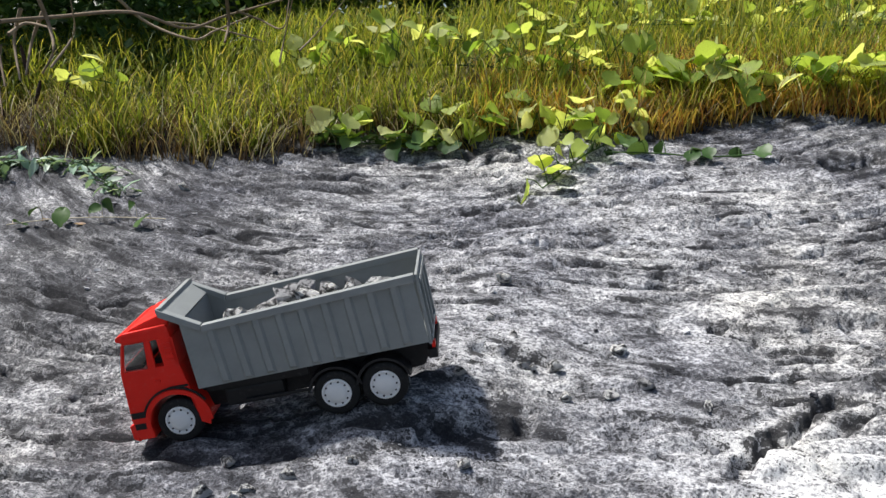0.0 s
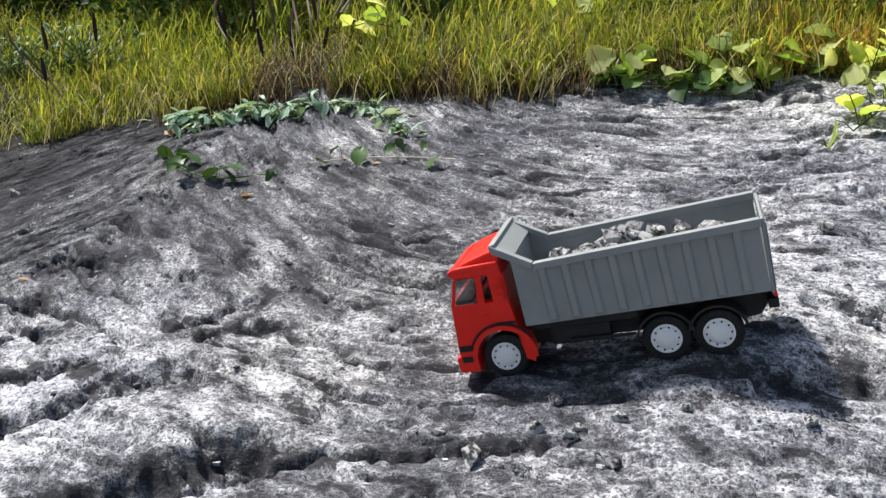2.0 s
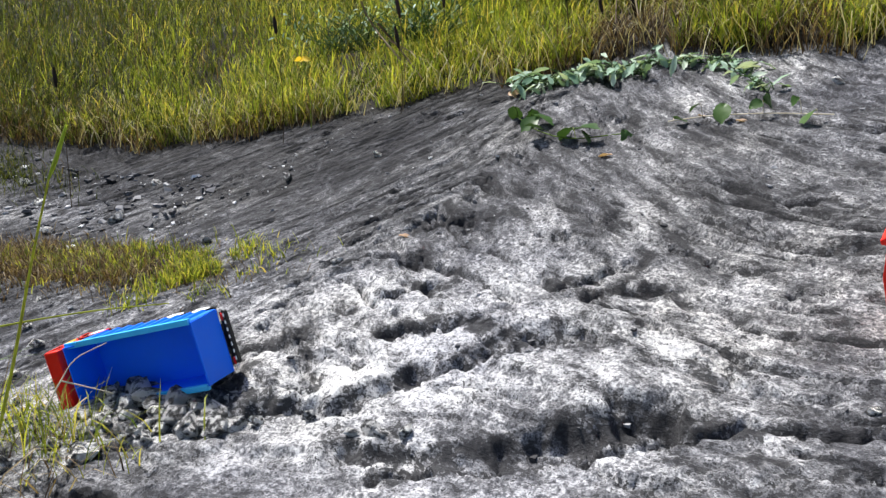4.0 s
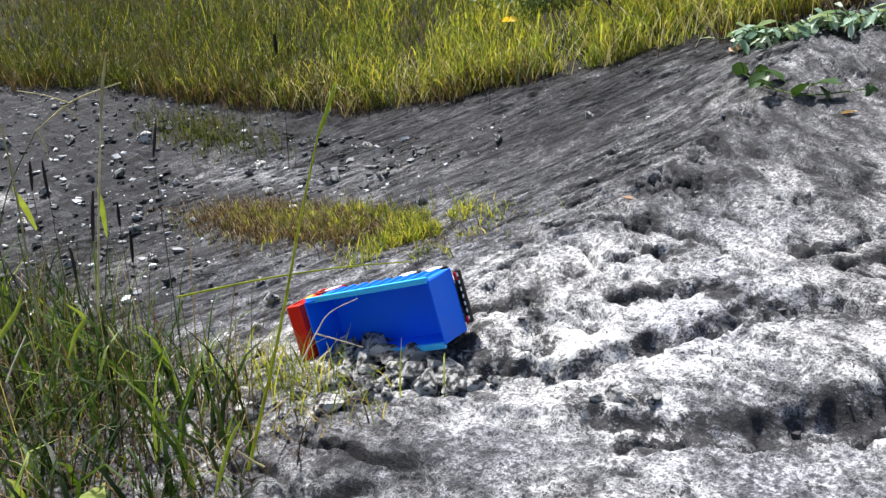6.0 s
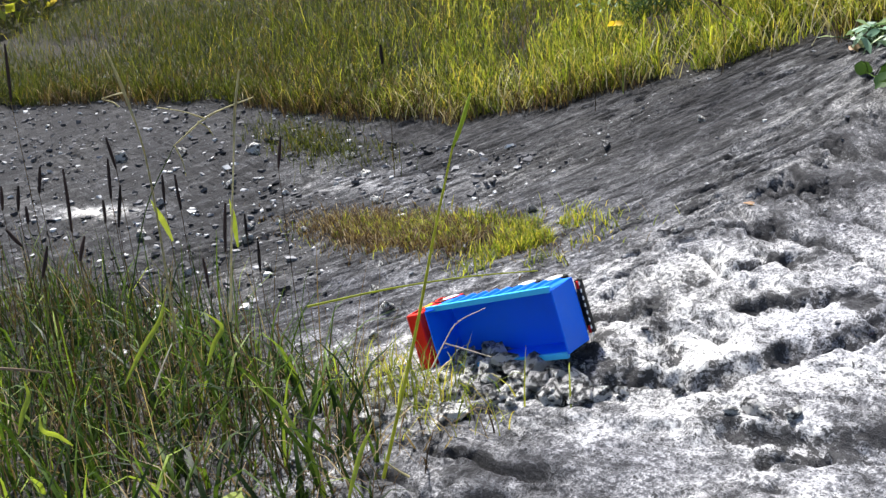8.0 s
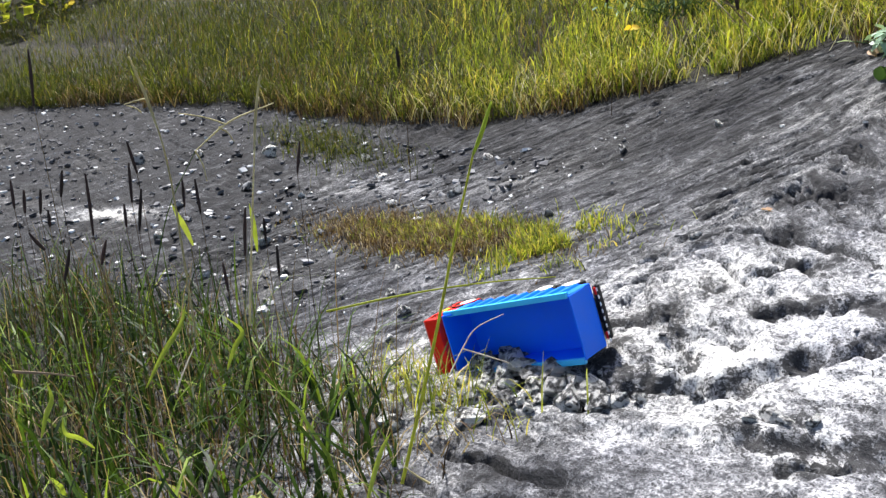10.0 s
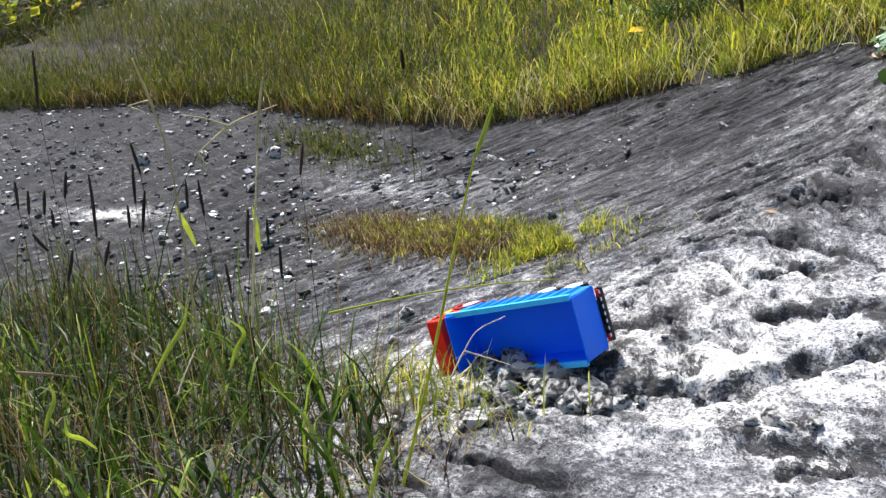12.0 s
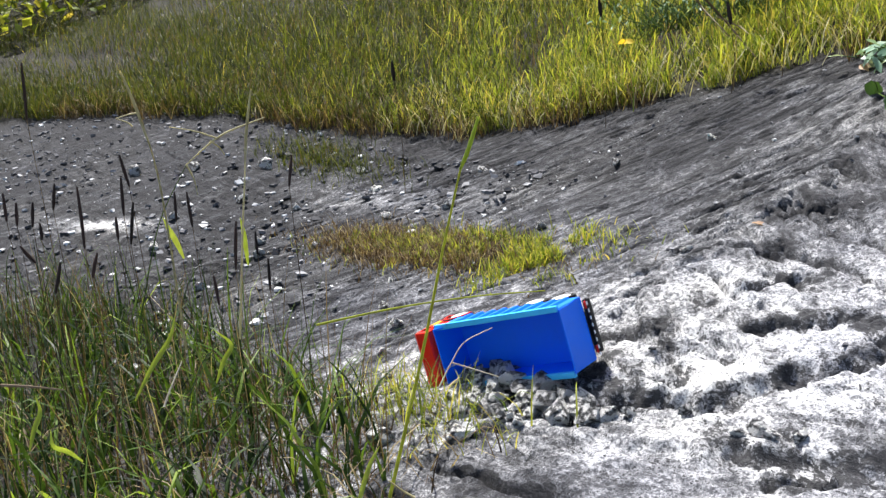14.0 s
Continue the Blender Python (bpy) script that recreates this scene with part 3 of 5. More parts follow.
        part("fuel_tank", box(-0.135, -0.060, *sorted((s * 0.030, s * 0.048)), 0.032, 0.056, 0.004), BLACK, t)
        part("side_skirt", box(-0.170, -0.040, *sorted((s * 0.046, s * 0.049)), 0.056, 0.066, 0.001), BLACK, t)
        part("side_guard", box(-0.165, -0.085, *sorted((s * 0.050, s * 0.053)), 0.036, 0.040, 0.001), BLACK, t)
        for x in (-0.200, -0.261):
            part("mudguard", arch(0.0325, 0.003, *sorted((s * 0.034, s * 0.060)), 12, 168, x, 0.029), BLACK, t)
    part("underbody", slab([(-0.03, 0.034), (-0.03, 0.062), (-0.315, 0.068), (-0.322, 0.058), (-0.308, 0.036)], -0.018, 0.018), BLACK, t)
    part("tail_beam", box(-0.332, -0.320, -0.052, 0.052, 0.050, 0.062, 0.002), BLACK, t)
    for x in (0.0, -0.200, -0.261):
        part("axle", box(x - 0.003, x + 0.003, -0.045, 0.045, 0.026, 0.032), BLACK, t)
        for s in (-1, 1):
            wheel(t, x, s * 0.049, s)
    # tipping bed: floor, two ribbed sides, front panel with a hood over the cab, tailgate
    BW, TH = 0.061, 0.003
    part("bed_floor", slab([(-0.0345, 0.067), (-0.036, 0.071), (-0.321, 0.078), (-0.325, 0.0745)], -BW + TH, BW - TH), bed_mat, t)
    part("bed_front", slab([(-0.0345, 0.067), (-0.032, 0.155), (-0.035, 0.155), (-0.0375, 0.069)], -BW + TH, BW - TH), bed_mat, t)
    if hood:
        part("hood", slab([(-0.0325, 0.1545), (-0.012, 0.173), (-0.0135, 0.1765), (-0.0355, 0.157)], -BW + TH, BW - TH), bed_mat, t)
    for s in (-1, 1):
        panel = part("bed_side", slab([(-0.0345, 0.067), (-0.032, 0.155), (-0.0596, 0.147), (-0.321, 0.161), (-0.325, 0.0745)], *sorted((s * (BW - TH), s * BW))), bed_mat, t)
        y0, y1 = sorted((s * (BW - TH - 0.002), s * (BW + 0.006)))
        part("bed_rail", slab([(-0.058, 0.139), (-0.0596, 0.148), (-0.323, 0.163), (-0.323, 0.153)], y0, y1, 0.0012), rim_mat, t)
        if hood:
            part("hood_side", slab([(-0.032, 0.1545), (-0.012, 0.1755), (-0.059, 0.1475)], *sorted((s * (BW - TH), s * BW))), bed_mat, t)
            part("hood_rail", slab([(-0.058, 0.140), (-0.011, 0.167), (-0.011, 0.177), (-0.059, 0.149)], y0, y1, 0.0012), rim_mat, t)
        else:
            part("bed_rail", slab([(-0.030, 0.138), (-0.030, 0.147), (-0.0594, 0.1485), (-0.0582, 0.1385)], y0, y1, 0.0012), rim_mat, t)
        for k in range(9):
            x = -0.072 - 0.0285 * k
            z0, z1 = 0.0695 + 0.0008 * k, 0.140 + 0.0019 * k
            bm = bmesh.new()
            w0, w1 = 0.0062, 0.0034
            base = [bm.verts.new((x + dx + (0.004 if dz > 0.1 else 0), s * BW, dz)) for dx, dz in ((-w0, z0), (w0, z0), (w0, z1), (-w0, z1))]
            top = [bm.verts.new((x + dx + (0.004 if dz > 0.1 else 0), s * (BW + 0.0045), dz)) for dx, dz in ((-w1, z0 + 0.004), (w1, z0 + 0.004), (w1, z1), (-w1, z1))]
            bm.faces.new(top)
            bm.faces.new(base[::-1])
            for i in range(4):
                j = (i + 1) % 4
                bm.faces.new((base[i], base[j], top[j], top[i]))
            part("rib", bm, bed_mat, panel)
    if hood:
        part("hood_rail", slab([(-0.017, 0.169), (-0.009, 0.170), (-0.009, 0.177), (-0.017, 0.178)], -BW - 0.004, BW + 0.004, 0.001), rim_mat, t)
    gate = part("tailgate", slab([(-0.002, 0.0), (-0.0055, 0.0), (-0.0055, -0.090), (-0.002, -0.090)], -BW + 0.001, BW - 0.001, 0.001), bed_mat, t)
    gate.location = (-0.3215, 0, 0.161)
    gate.rotation_euler = (0, radians(-5 + tail_open), 0)
    for y in (-0.040, 0.0, 0.040) if hood else ():
        part("gate_rib", box(-0.0085, -0.0054, y - 0.003, y + 0.003, -0.085, -0.006, 0.0008), bed_mat, gate)
    for z in (-0.084, -0.010) if hood else ():
        part("gate_rib", box(-0.0080, -0.0054, -0.055, 0.055, z - 0.003, z + 0.003, 0.0008), bed_mat, gate)
    for s in (-1, 1):
        part("tail_light", box(-0.331, -0.3265, *sorted((s * 0.036, s * 0.050)), 0.063, 0.070, 0.001), RED, t)
    if stripe:
        for k in range(16):
            y = -0.056 + 0.007 * k
            part("hazard_bar", slab([(-0.3325, 0.067), (-0.3340, 0.067), (-0.3340, 0.0705), (-0.3325, 0.0705)], y, y + 0.0065), WHITE if k % 2 else BLACK, t)
        for s in (-1, 1):
            part("door_badge", slab([(0.050, 0.060), (0.020, 0.074), (0.018, 0.092), (0.048, 0.094)], *sorted((s * W, s * (W + 0.0012)))), YELLOW, t, "yellow door panel")
            part("exhaust", box(-0.030, -0.024, *sorted((s * 0.050, s * 0.056)), 0.060, 0.130, 0.002), WHITE, t)
    return t


def basis(forward, up, at):
    f = Vector(forward).normalized()
    left = Vector(up).cross(f).normalized()
    u = f.cross(left)
    return Matrix(((f.x, left.x, u.x, at[0]), (f.y, left.y, u.y, at[1]), (f.z, left.z, u.z, at[2]), (0, 0, 0, 1)))


grey_truck = dump_truck("dump_truck", GREY, GREY, "toy dump truck with red cab and grey stone-filled bed")
GREY_POSE = basis((-0.9718, -0.0253, -0.2346), (-0.2302, -0.116, 0.9662), (-0.2447, 1.1467, 0.0499)) @ Matrix.Scale(0.98, 4)
grey_truck.matrix_world = GREY_POSE

blue_truck = dump_truck("dump_truck", BLUE, BLUELIT, "blue toy dump truck with red cab tipped on its side", stripe=True, tail_open=3.0, hood=False)
BLUE_POSE = basis((-0.915, -0.3051, -0.2639), (0.3042, -0.9515, 0.0452), (-1.382, 0.789, -0.093)) @ Matrix.Scale(0.78, 4)
for p in blue_truck.children:            # its cab is shorter than the other truck's
    if p.name.startswith(("tyre", "axle")):
        p.location.x -= 0.012 if p.location.x > -0.1 and p.name.startswith("tyre") else 0.0
    elif p.name.split(".")[0] not in ("tailgate",):
        for v in p.data.vertices:
            if v.co.x > -0.02:
                v.co.x = -0.02 + (v.co.x + 0.02) * 0.58
blue_truck.matrix_world = BLUE_POSE


# ---- loose stones ----
def stone_mesh(seed):
    rng = random.Random(seed)
    bm = bmesh.new()
    for _ in range(15):
        v = Vector((rng.gauss(0, 1), rng.gauss(0, 1), rng.gauss(0, 1))).normalized() * rng.uniform(0.68, 1.10)
        bm.verts.new(v)
    hull = bmesh.ops.convex_hull(bm, input=bm.verts[:])
    bmesh.ops.delete(bm, geom=[v for v in bm.verts if not v.link_faces], context="VERTS")
    me = bpy.data.meshes.new("stone")
    bm.to_mesh(me)
    bm.free()
    me.materials.append(STONE)
    return me


STONES = [stone_mesh(40 + k) for k in range(8)]
_rng = random.Random(7)


def stone(at, size, label, group, squash=0.75):
    ob = new("stone", _rng.choice(STONES))
    ob.matrix_world = Matrix.Translation(at) @ Euler((_rng.uniform(-0.4, 0.4), _rng.uniform(-0.4, 0.4), _rng.uniform(0, 6.3))).to_matrix().to_4x4() @ Matrix.Diagonal((size, size * _rng.uniform(0.65, 0.95), size * squash, 1))
    return tagged(ob, label, "stone", group)


def ground_stone(x, y, size, label="grey broken stone lying on the rock slab", group="stones on the slab"):
    return stone(on_ground(x, y, size * 0.42), size, label, group)


for x, y, s in ((-0.177, 1.045, 0.011), (-0.097, 1.008, 0.011), (-0.145, 0.973, 0.011), (-0.19, 0.985, 0.012), (-0.14, 0.995, 0.010), (0.0, 1.148, 0.016), (0.02, 1.149, 0.009),
                (0.085, 1.179, 0.009), (0.123, 1.354, 0.012), (0.143, 1.47, 0.014), (0.211, 1.222, 0.014), (0.171, 1.22, 0.010), (0.184, 1.215, 0.008), (0.225, 1.168, 0.010), (-0.026, 1.024, 0.008),
                (0.283, 1.181, 0.013), (0.304, 1.289, 0.012), (-0.095, 0.939, 0.010), (-0.247, 0.923, 0.018), (0.33, 1.20, 0.012), (0.40, 1.16, 0.009), (-0.929, 0.764, 0.011), (-0.914, 0.796, 0.014),
                (-0.821, 0.76, 0.013), (-0.80, 0.755, 0.010), (-0.775, 0.77, 0.011), (-0.84, 0.745, 0.009), (-0.589, 2.07, 0.014), (-1.71, 1.27, 0.016), (-1.25, 1.19, 0.012), (-0.30, 0.98, 0.009), (0.10, 1.02, 0.010), (0.155, 1.30, 0.008)):
    ground_stone(x, y, s * 1.25)
for x, y, s in ((-1.084, 0.687, 0.026), (-1.059, 0.712, 0.022), (-1.035, 0.722, 0.018), (-1.11, 0.70, 0.024), (-1.152, 0.698, 0.020), (-1.193, 0.68, 0.018), (-1.225, 0.70, 0.020), (-1.253, 0.699, 0.018),
                (-1.17, 0.592, 0.022), (-1.19, 0.60, 0.014), (-1.235, 0.587, 0.013), (-1.275, 0.525, 0.022), (-1.21, 0.625, 0.014), (-1.236, 0.735, 0.026), (-1.146, 0.727, 0.026), (-1.10, 0.728, 0.020),
                (-1.17, 0.715, 0.022), (-1.205, 0.72, 0.022), (-1.27, 0.66, 0.014), (-1.06, 0.68, 0.014), (-1.12, 0.675, 0.014), (-1.02, 0.735, 0.012), (-1.245, 0.61, 0.010), (-1.16, 0.66, 0.012), (-1.29, 0.72, 0.016), (-1.03, 0.70, 0.020), (-1.01, 0.715, 0.016), (-1.07, 0.735, 0.020), (-1.13, 0.655, 0.012), (-1.22, 0.66, 0.016)):
    ground_stone(x, y, s * 1.2, "dark and white broken stone spilled beside the blue truck", "spilled stones")
for k in range(34):
    ground_stone(-1.15 + 0.075 * _rng.gauss(0, 1), 0.69 + 0.04 * _rng.gauss(0, 1), _rng.uniform(0.008, 0.017), "dark and white broken stone spilled beside the blue truck", "spilled stones")
for k in range(60):
    x, y = -0.055 - 0.25 * _rng.random(), _rng.uniform(-0.046, 0.046)
    s = _rng.uniform(0.010, 0.021)
    heap = 0.112 + 0.036 * math.exp(-((x + 0.19) / 0.12) ** 2 - (y / 0.05) ** 2) + _rng.uniform(-0.008, 0.008)
    stone(GREY_POSE @ Vector((x, y, heap)), s, "pale broken stone heaped in the grey truck bed", "load of stones")
for k in range(5):
    stone(BLUE_POSE @ Vector((-0.06 - 0.02 * k, 0.046, 0.11 + 0.012 * (k % 3))), 0.018, "dark broken stone in the tipped blue bed", "spilled stones")


for x, y, s in ((-2.5, 0.95, 0.030), (-2.62, 1.02, 0.022), (-2.3, 1.25, 0.024), (-2.15, 1.35, 0.030), (-2.75, 1.22, 0.026), (-3.0, 1.15, 0.030), (-3.2, 1.35, 0.034), (-2.9, 0.80, 0.026), (-2.45, 0.75, 0.022), (-2.2, 0.85, 0.020),
                (-1.75, 0.86, 0.016), (-1.62, 0.80, 0.018), (-1.55, 0.72, 0.015), (-1.85, 0.95, 0.014), (-2.05, 0.72, 0.018), (-3.5, 1.2, 0.034), (-3.7, 1.05, 0.040), (-2.6, 1.42, 0.024), (-1.45, 0.66, 0.013), (-2.35, 1.05, 0.016),
                (-2.0, 1.45, 0.018), (-1.8, 1.62, 0.022), (-2.3, 1.6, 0.026), (-1.6, 1.75, 0.016), (-3.1, 0.95, 0.022), (-2.8, 1.5, 0.026)):
    ground_stone(x, y, s, "grey stone lying in the rock hollow", "stones in the hollow")


def scatter_gravel():
    """Small chips over the hollow and the slab, one mesh."""
    rng = np.random.RandomState(5)
    verts, quads = [], []
    cube = np.array([(-1, -1, -1), (1, -1, -1), (1, 1, -1), (-1, 1, -1), (-1, -1, 1), (1, -1, 1), (1, 1, 1), (-1, 1, 1)], dtype=float)
    cq = np.array([(0, 3, 2, 1), (4, 5, 6, 7), (0, 1, 5, 4), (1, 2, 6, 5), (2, 3, 7, 6), (3, 0, 4, 7)])
    n = 5200
    x = np.where(rng.rand(n) < 0.9, -1.75 - 3.4 * rng.rand(n), -2.2 + 3.0 * rng.rand(n))
    y = np.where(x < -1.95, 0.40 + 1.25 * rng.rand(n), 0.75 + 1.4 * rng.rand(n))
    size = np.where(x < -1.95, 0.0025 + 0.014 * rng.rand(n) ** 4.5, 0.002 + 0.006 * rng.rand(n) ** 4)
    z = height(x, y)
    for k in range(n):
        a = rng.rand() * 6.3
        m = np.array([(math.cos(a), -math.sin(a), 0), (math.sin(a), math.cos(a), 0), (0, 0, 1)])
        tip = 0.5 * rng.normal(0, 1)
        m = m @ np.array([(1, 0, 0), (0, math.cos(tip), -math.sin(tip)), (0, math.sin(tip), math.cos(tip))])
        v = (cube * (0.35 + 0.65 * rng.rand(8, 3)) * np.array([1, 0.75, 0.38]) * size[k]) @ m.T + np.array([x[k], y[k], z[k] + 0.25 * size[k]])
        quads.append(cq + 8 * k)
        verts.append(v)
    me = fast_mesh("gravel", np.concatenate(verts), np.concatenate(quads), GRAVEL, False)
    tagged(new("gravel", me), "loose grey and white stone chips in the rock hollow", "gravel", kind="stuff")


GRAVEL = foliage("stone_chips", [(0.0, (0.04, 0.04, 0.043)), (0.6, (0.12, 0.12, 0.128)), (0.8, (0.32, 0.32, 0.33)), (1.0, (0.75, 0.75, 0.75))], 0.0, 0.9)
scatter_gravel()


# ---- grass ----
def blades(name, x, y, length, width, lean, mat, label, seed, up=0.0, curl=0.6):
    """Many bent, pointed blades of grass as one mesh of strips."""
    rng = np.random.RandomState(seed)
    n = len(x)
    z = height(x, y) + up
    az = rng.rand(n) * 2 * np.pi
    face = az + np.pi / 2 + rng.normal(0, 0.5, n)
    rows = []
    for t, w in ((0.0, 1.0), (0.35, 0.9), (0.7, 0.62), (1.0, 0.08)):
        out = length * lean * (t * (1 - curl) + curl * t * t)
        upz = length * np.sqrt(np.maximum(1 - (lean * t) ** 2, 0.15)) * t
        cx, cy, cz = x + np.cos(az) * out, y + np.sin(az) * out, z + upz - 0.004
        hx, hy = np.cos(face) * width * w / 2, np.sin(face) * width * w / 2
        rows.append(np.stack([cx - hx, cy - hy, cz], -1))
        rows.append(np.stack([cx + hx, cy + hy, cz], -1))
    verts = np.stack(rows, 1).reshape(-1, 3)
    base = np.arange(n)[:, None, None] * 8
    q = np.array([(0, 1, 3, 2), (2, 3, 5, 4), (4, 5, 7, 6)])[None]
    me = fast_mesh(name, verts, (base + q).reshape(-1, 4), mat)
    return tagged(new(name, me), label, "grass", kind="stuff")


def bank_grass():
    rng = np.random.RandomState(21)
    # upright green grass, thinning with distance
    n = 90000
    x = -9.0 + 12.5 * rng.rand(n) ** 0.85
    depth = 2.6 * rng.rand(n) ** 1.5
    y = edge_y(x) + 0.03 + depth
    clump = perlin(x * 3.0, y * 3.0, 31) + 0.6 * perlin(x * 9.0, y * 9.0, 32)
    keep = (clump > np.where(x < -1.5, -0.40, -0.14)) & ~((x < -5.4) & (depth > 0.55) & (depth < 1.15))
    x, y, clump, depth = x[keep], y[keep], clump[keep], depth[keep]
    n = len(x)
    L = (0.04 + 0.12 * rng.rand(n)) * (0.55 + 1.3 * np.clip(clump + 0.3, 0, 1)) * np.clip(0.65 + 1.2 * depth, 0.65, 1.35)
    # tree shade by colour: the darker blades grow more frequent towards -x
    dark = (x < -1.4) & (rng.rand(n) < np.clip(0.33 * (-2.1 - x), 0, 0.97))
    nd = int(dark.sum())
    blades("bank_dark_grass", x[dark], y[dark], L[dark] * 0.8, 0.0016 + 0.0016 * rng.rand(nd), 0.2 + 0.79 * rng.rand(nd), FARSHADEGRASS, "wild grass further along the bank with tree shade in its colour", 29)
    x, y, L = x[~dark], y[~dark], L[~dark]
    n = len(x)
    blades("bank_grass", x, y, L, 0.0016 + 0.0022 * rng.rand(n), 0.15 + 0.84 * rng.rand(n), BANK, "yellow-green wild grass covering the bank behind the rock", 22)
    n = 70000
    x = -3.5 + 6.3 * rng.rand(n)
    d = 1.5 * rng.rand(n) ** 1.6
    y = edge_y(x) + 0.02 + d
    keep = (perlin(x * 3.0, y * 3.0, 31) + 0.6 * perlin(x * 9.0, y * 9.0, 32) > -0.16) & (rng.rand(n) < np.clip((x + 3.5) / 1.6, 0, 1))
    x, y, d = x[keep], y[keep], d[keep]
    n = len(x)
    blades("bank_undergrass", x, y, 0.03 + 0.06 * rng.rand(n), 0.0018 + 0.0025 * rng.rand(n), 0.3 + 0.69 * rng.rand(n), BANK, "fine tangled green and yellow grass leaves on the bank", 28, (0.02 + np.minimum(0.16, 0.05 + 0.3 * d)) * rng.rand(n))
    n = 34000
    x = -6.5 + 4.6 * rng.rand(n)
    d = 1.4 * rng.rand(n) ** 1.6
    y = edge_y(x) + 0.02 + d
    keep = ~((x < -5.4) & (d > 0.55) & (d < 1.15)) & (rng.rand(n) < np.clip((-1.9 - x) / 1.6, 0.05, 1))
    x, y, d = x[keep], y[keep], d[keep]
    n = len(x)
    blades("bank_undergrass", x, y, 0.03 + 0.06 * rng.rand(n), 0.0018 + 0.0022 * rng.rand(n), 0.3 + 0.69 * rng.rand(n), FARSHADEGRASS, "fine olive-green grass leaves further along the bank, shade in their colour", 33, (0.02 + np.minimum(0.16, 0.05 + 0.3 * d)) * rng.rand(n))
    n = 9000
    x = -5.0 + 7.2 * rng.rand(n)
    y = edge_y(x) - 0.02 + 0.30 * rng.rand(n) ** 1.4
    keep = perlin(x * 1.9, y * 1.9, 26) + 0.5 * perlin(x * 6, y * 6, 27) > -0.08
    x, y = x[keep], y[keep]
    n = len(x)
    blades("dry_grass", x, y, 0.05 + 0.10 * rng.rand(n), 0.0018 + 0.002 * rng.rand(n), 0.35 + 0.6 * rng.rand(n), DRY, "reddish-brown dry grass along the edge of the rock", 24, 0.004)
    n = 9500
    x = 0.05 + 1.7 * rng.rand(n)
    y = edge_y(x) - 0.02 + 0.40 * rng.rand(n) ** 1.2
    blades("golden_grass", x, y, 0.04 + 0.08 * rng.rand(n), 0.0018 + 0.002 * rng.rand(n), 0.3 + 0.69 * rng.rand(n), GOLDEN, "golden and reddish ripe grass at the foot of the bank", 34, 0.02 * rng.rand(n))
    n = 9000
    x = -6.0 + 7.5 * rng.rand(n)
    y = edge_y(x) + 0.05 + 1.4 * rng.rand(n)
    keep = perlin(x * 2.3, y * 2.3, 35) + 0.5 * perlin(x * 7, y * 7, 36) > 0.05
    x, y = x[keep], y[keep]
    n = len(x)
    blades("dry_grass", x, y, 0.05 + 0.09 * rng.rand(n), 0.0016 + 0.002 * rng.rand(n), 0.3 + 0.65 * rng.rand(n), DRY, "brown dying grass in patches on the bank", 37, 0.05 * rng.rand(n))
    n = 1500
    x = -3.0 + 5.0 * rng.rand(n)
    y = edge_y(x) - 0.06 + 0.35 * rng.rand(n)
    blades("straw", x, y, 0.06 + 0.12 * rng.rand(n), 0.0018 + 0.001 * rng.rand(n), 0.6 + 0.38 * rng.rand(n), STRAW, "pale bleached straw lying in the bank grass", 25, 0.02)


def patch_grass():
    rng = np.random.RandomState(41)
    n = 7000
    u, v = rng.normal(0, 1, n), rng.normal(0, 1, n)
    x = -1.90 + 0.19 * u
    y = 1.13 + 0.045 * v + 0.10 * (x + 1.9)
    m = rng.rand(n) < 0.3
    x = np.where(m, -1.56 + 0.06 * u, x)
    y = np.where(m, 1.12 + 0.07 * v, y)
    keep = perlin(x * 9, y * 14, 45) > -0.1
    x, y = x[keep], y[keep]
    n = len(x)
    blades("patch_grass", x, y, 0.012 + 0.034 * rng.rand(n) ** 1.5, 0.0016 + 0.0014 * rng.rand(n), 0.2 + 0.7 * rng.rand(n), BANK, "low yellow-green grass patch growing in a rock hollow", 42)
    n = 6500
    u, v = rng.normal(0, 1, n), rng.normal(0, 1, n)
    blades("patch_grass", -2.0 + 0.20 * u, 1.11 + 0.05 * v, 0.015 + 0.03 * rng.rand(n), 0.0018 + 0.001 * rng.rand(n), 0.4 + 0.5 * rng.rand(n), DRY, "brown dry grass among the low patch", 43)
    n = 1000
    u, v = rng.normal(0, 1, n), rng.normal(0, 1, n)
    blades("patch_grass", -3.05 + 0.20 * u, 1.50 + 0.06 * v, 0.03 + 0.05 * rng.rand(n), 0.002 + 0.001 * rng.rand(n), 0.3 + 0.65 * rng.rand(n), FARSHADEGRASS, "small grass tuft below the bank", 44)


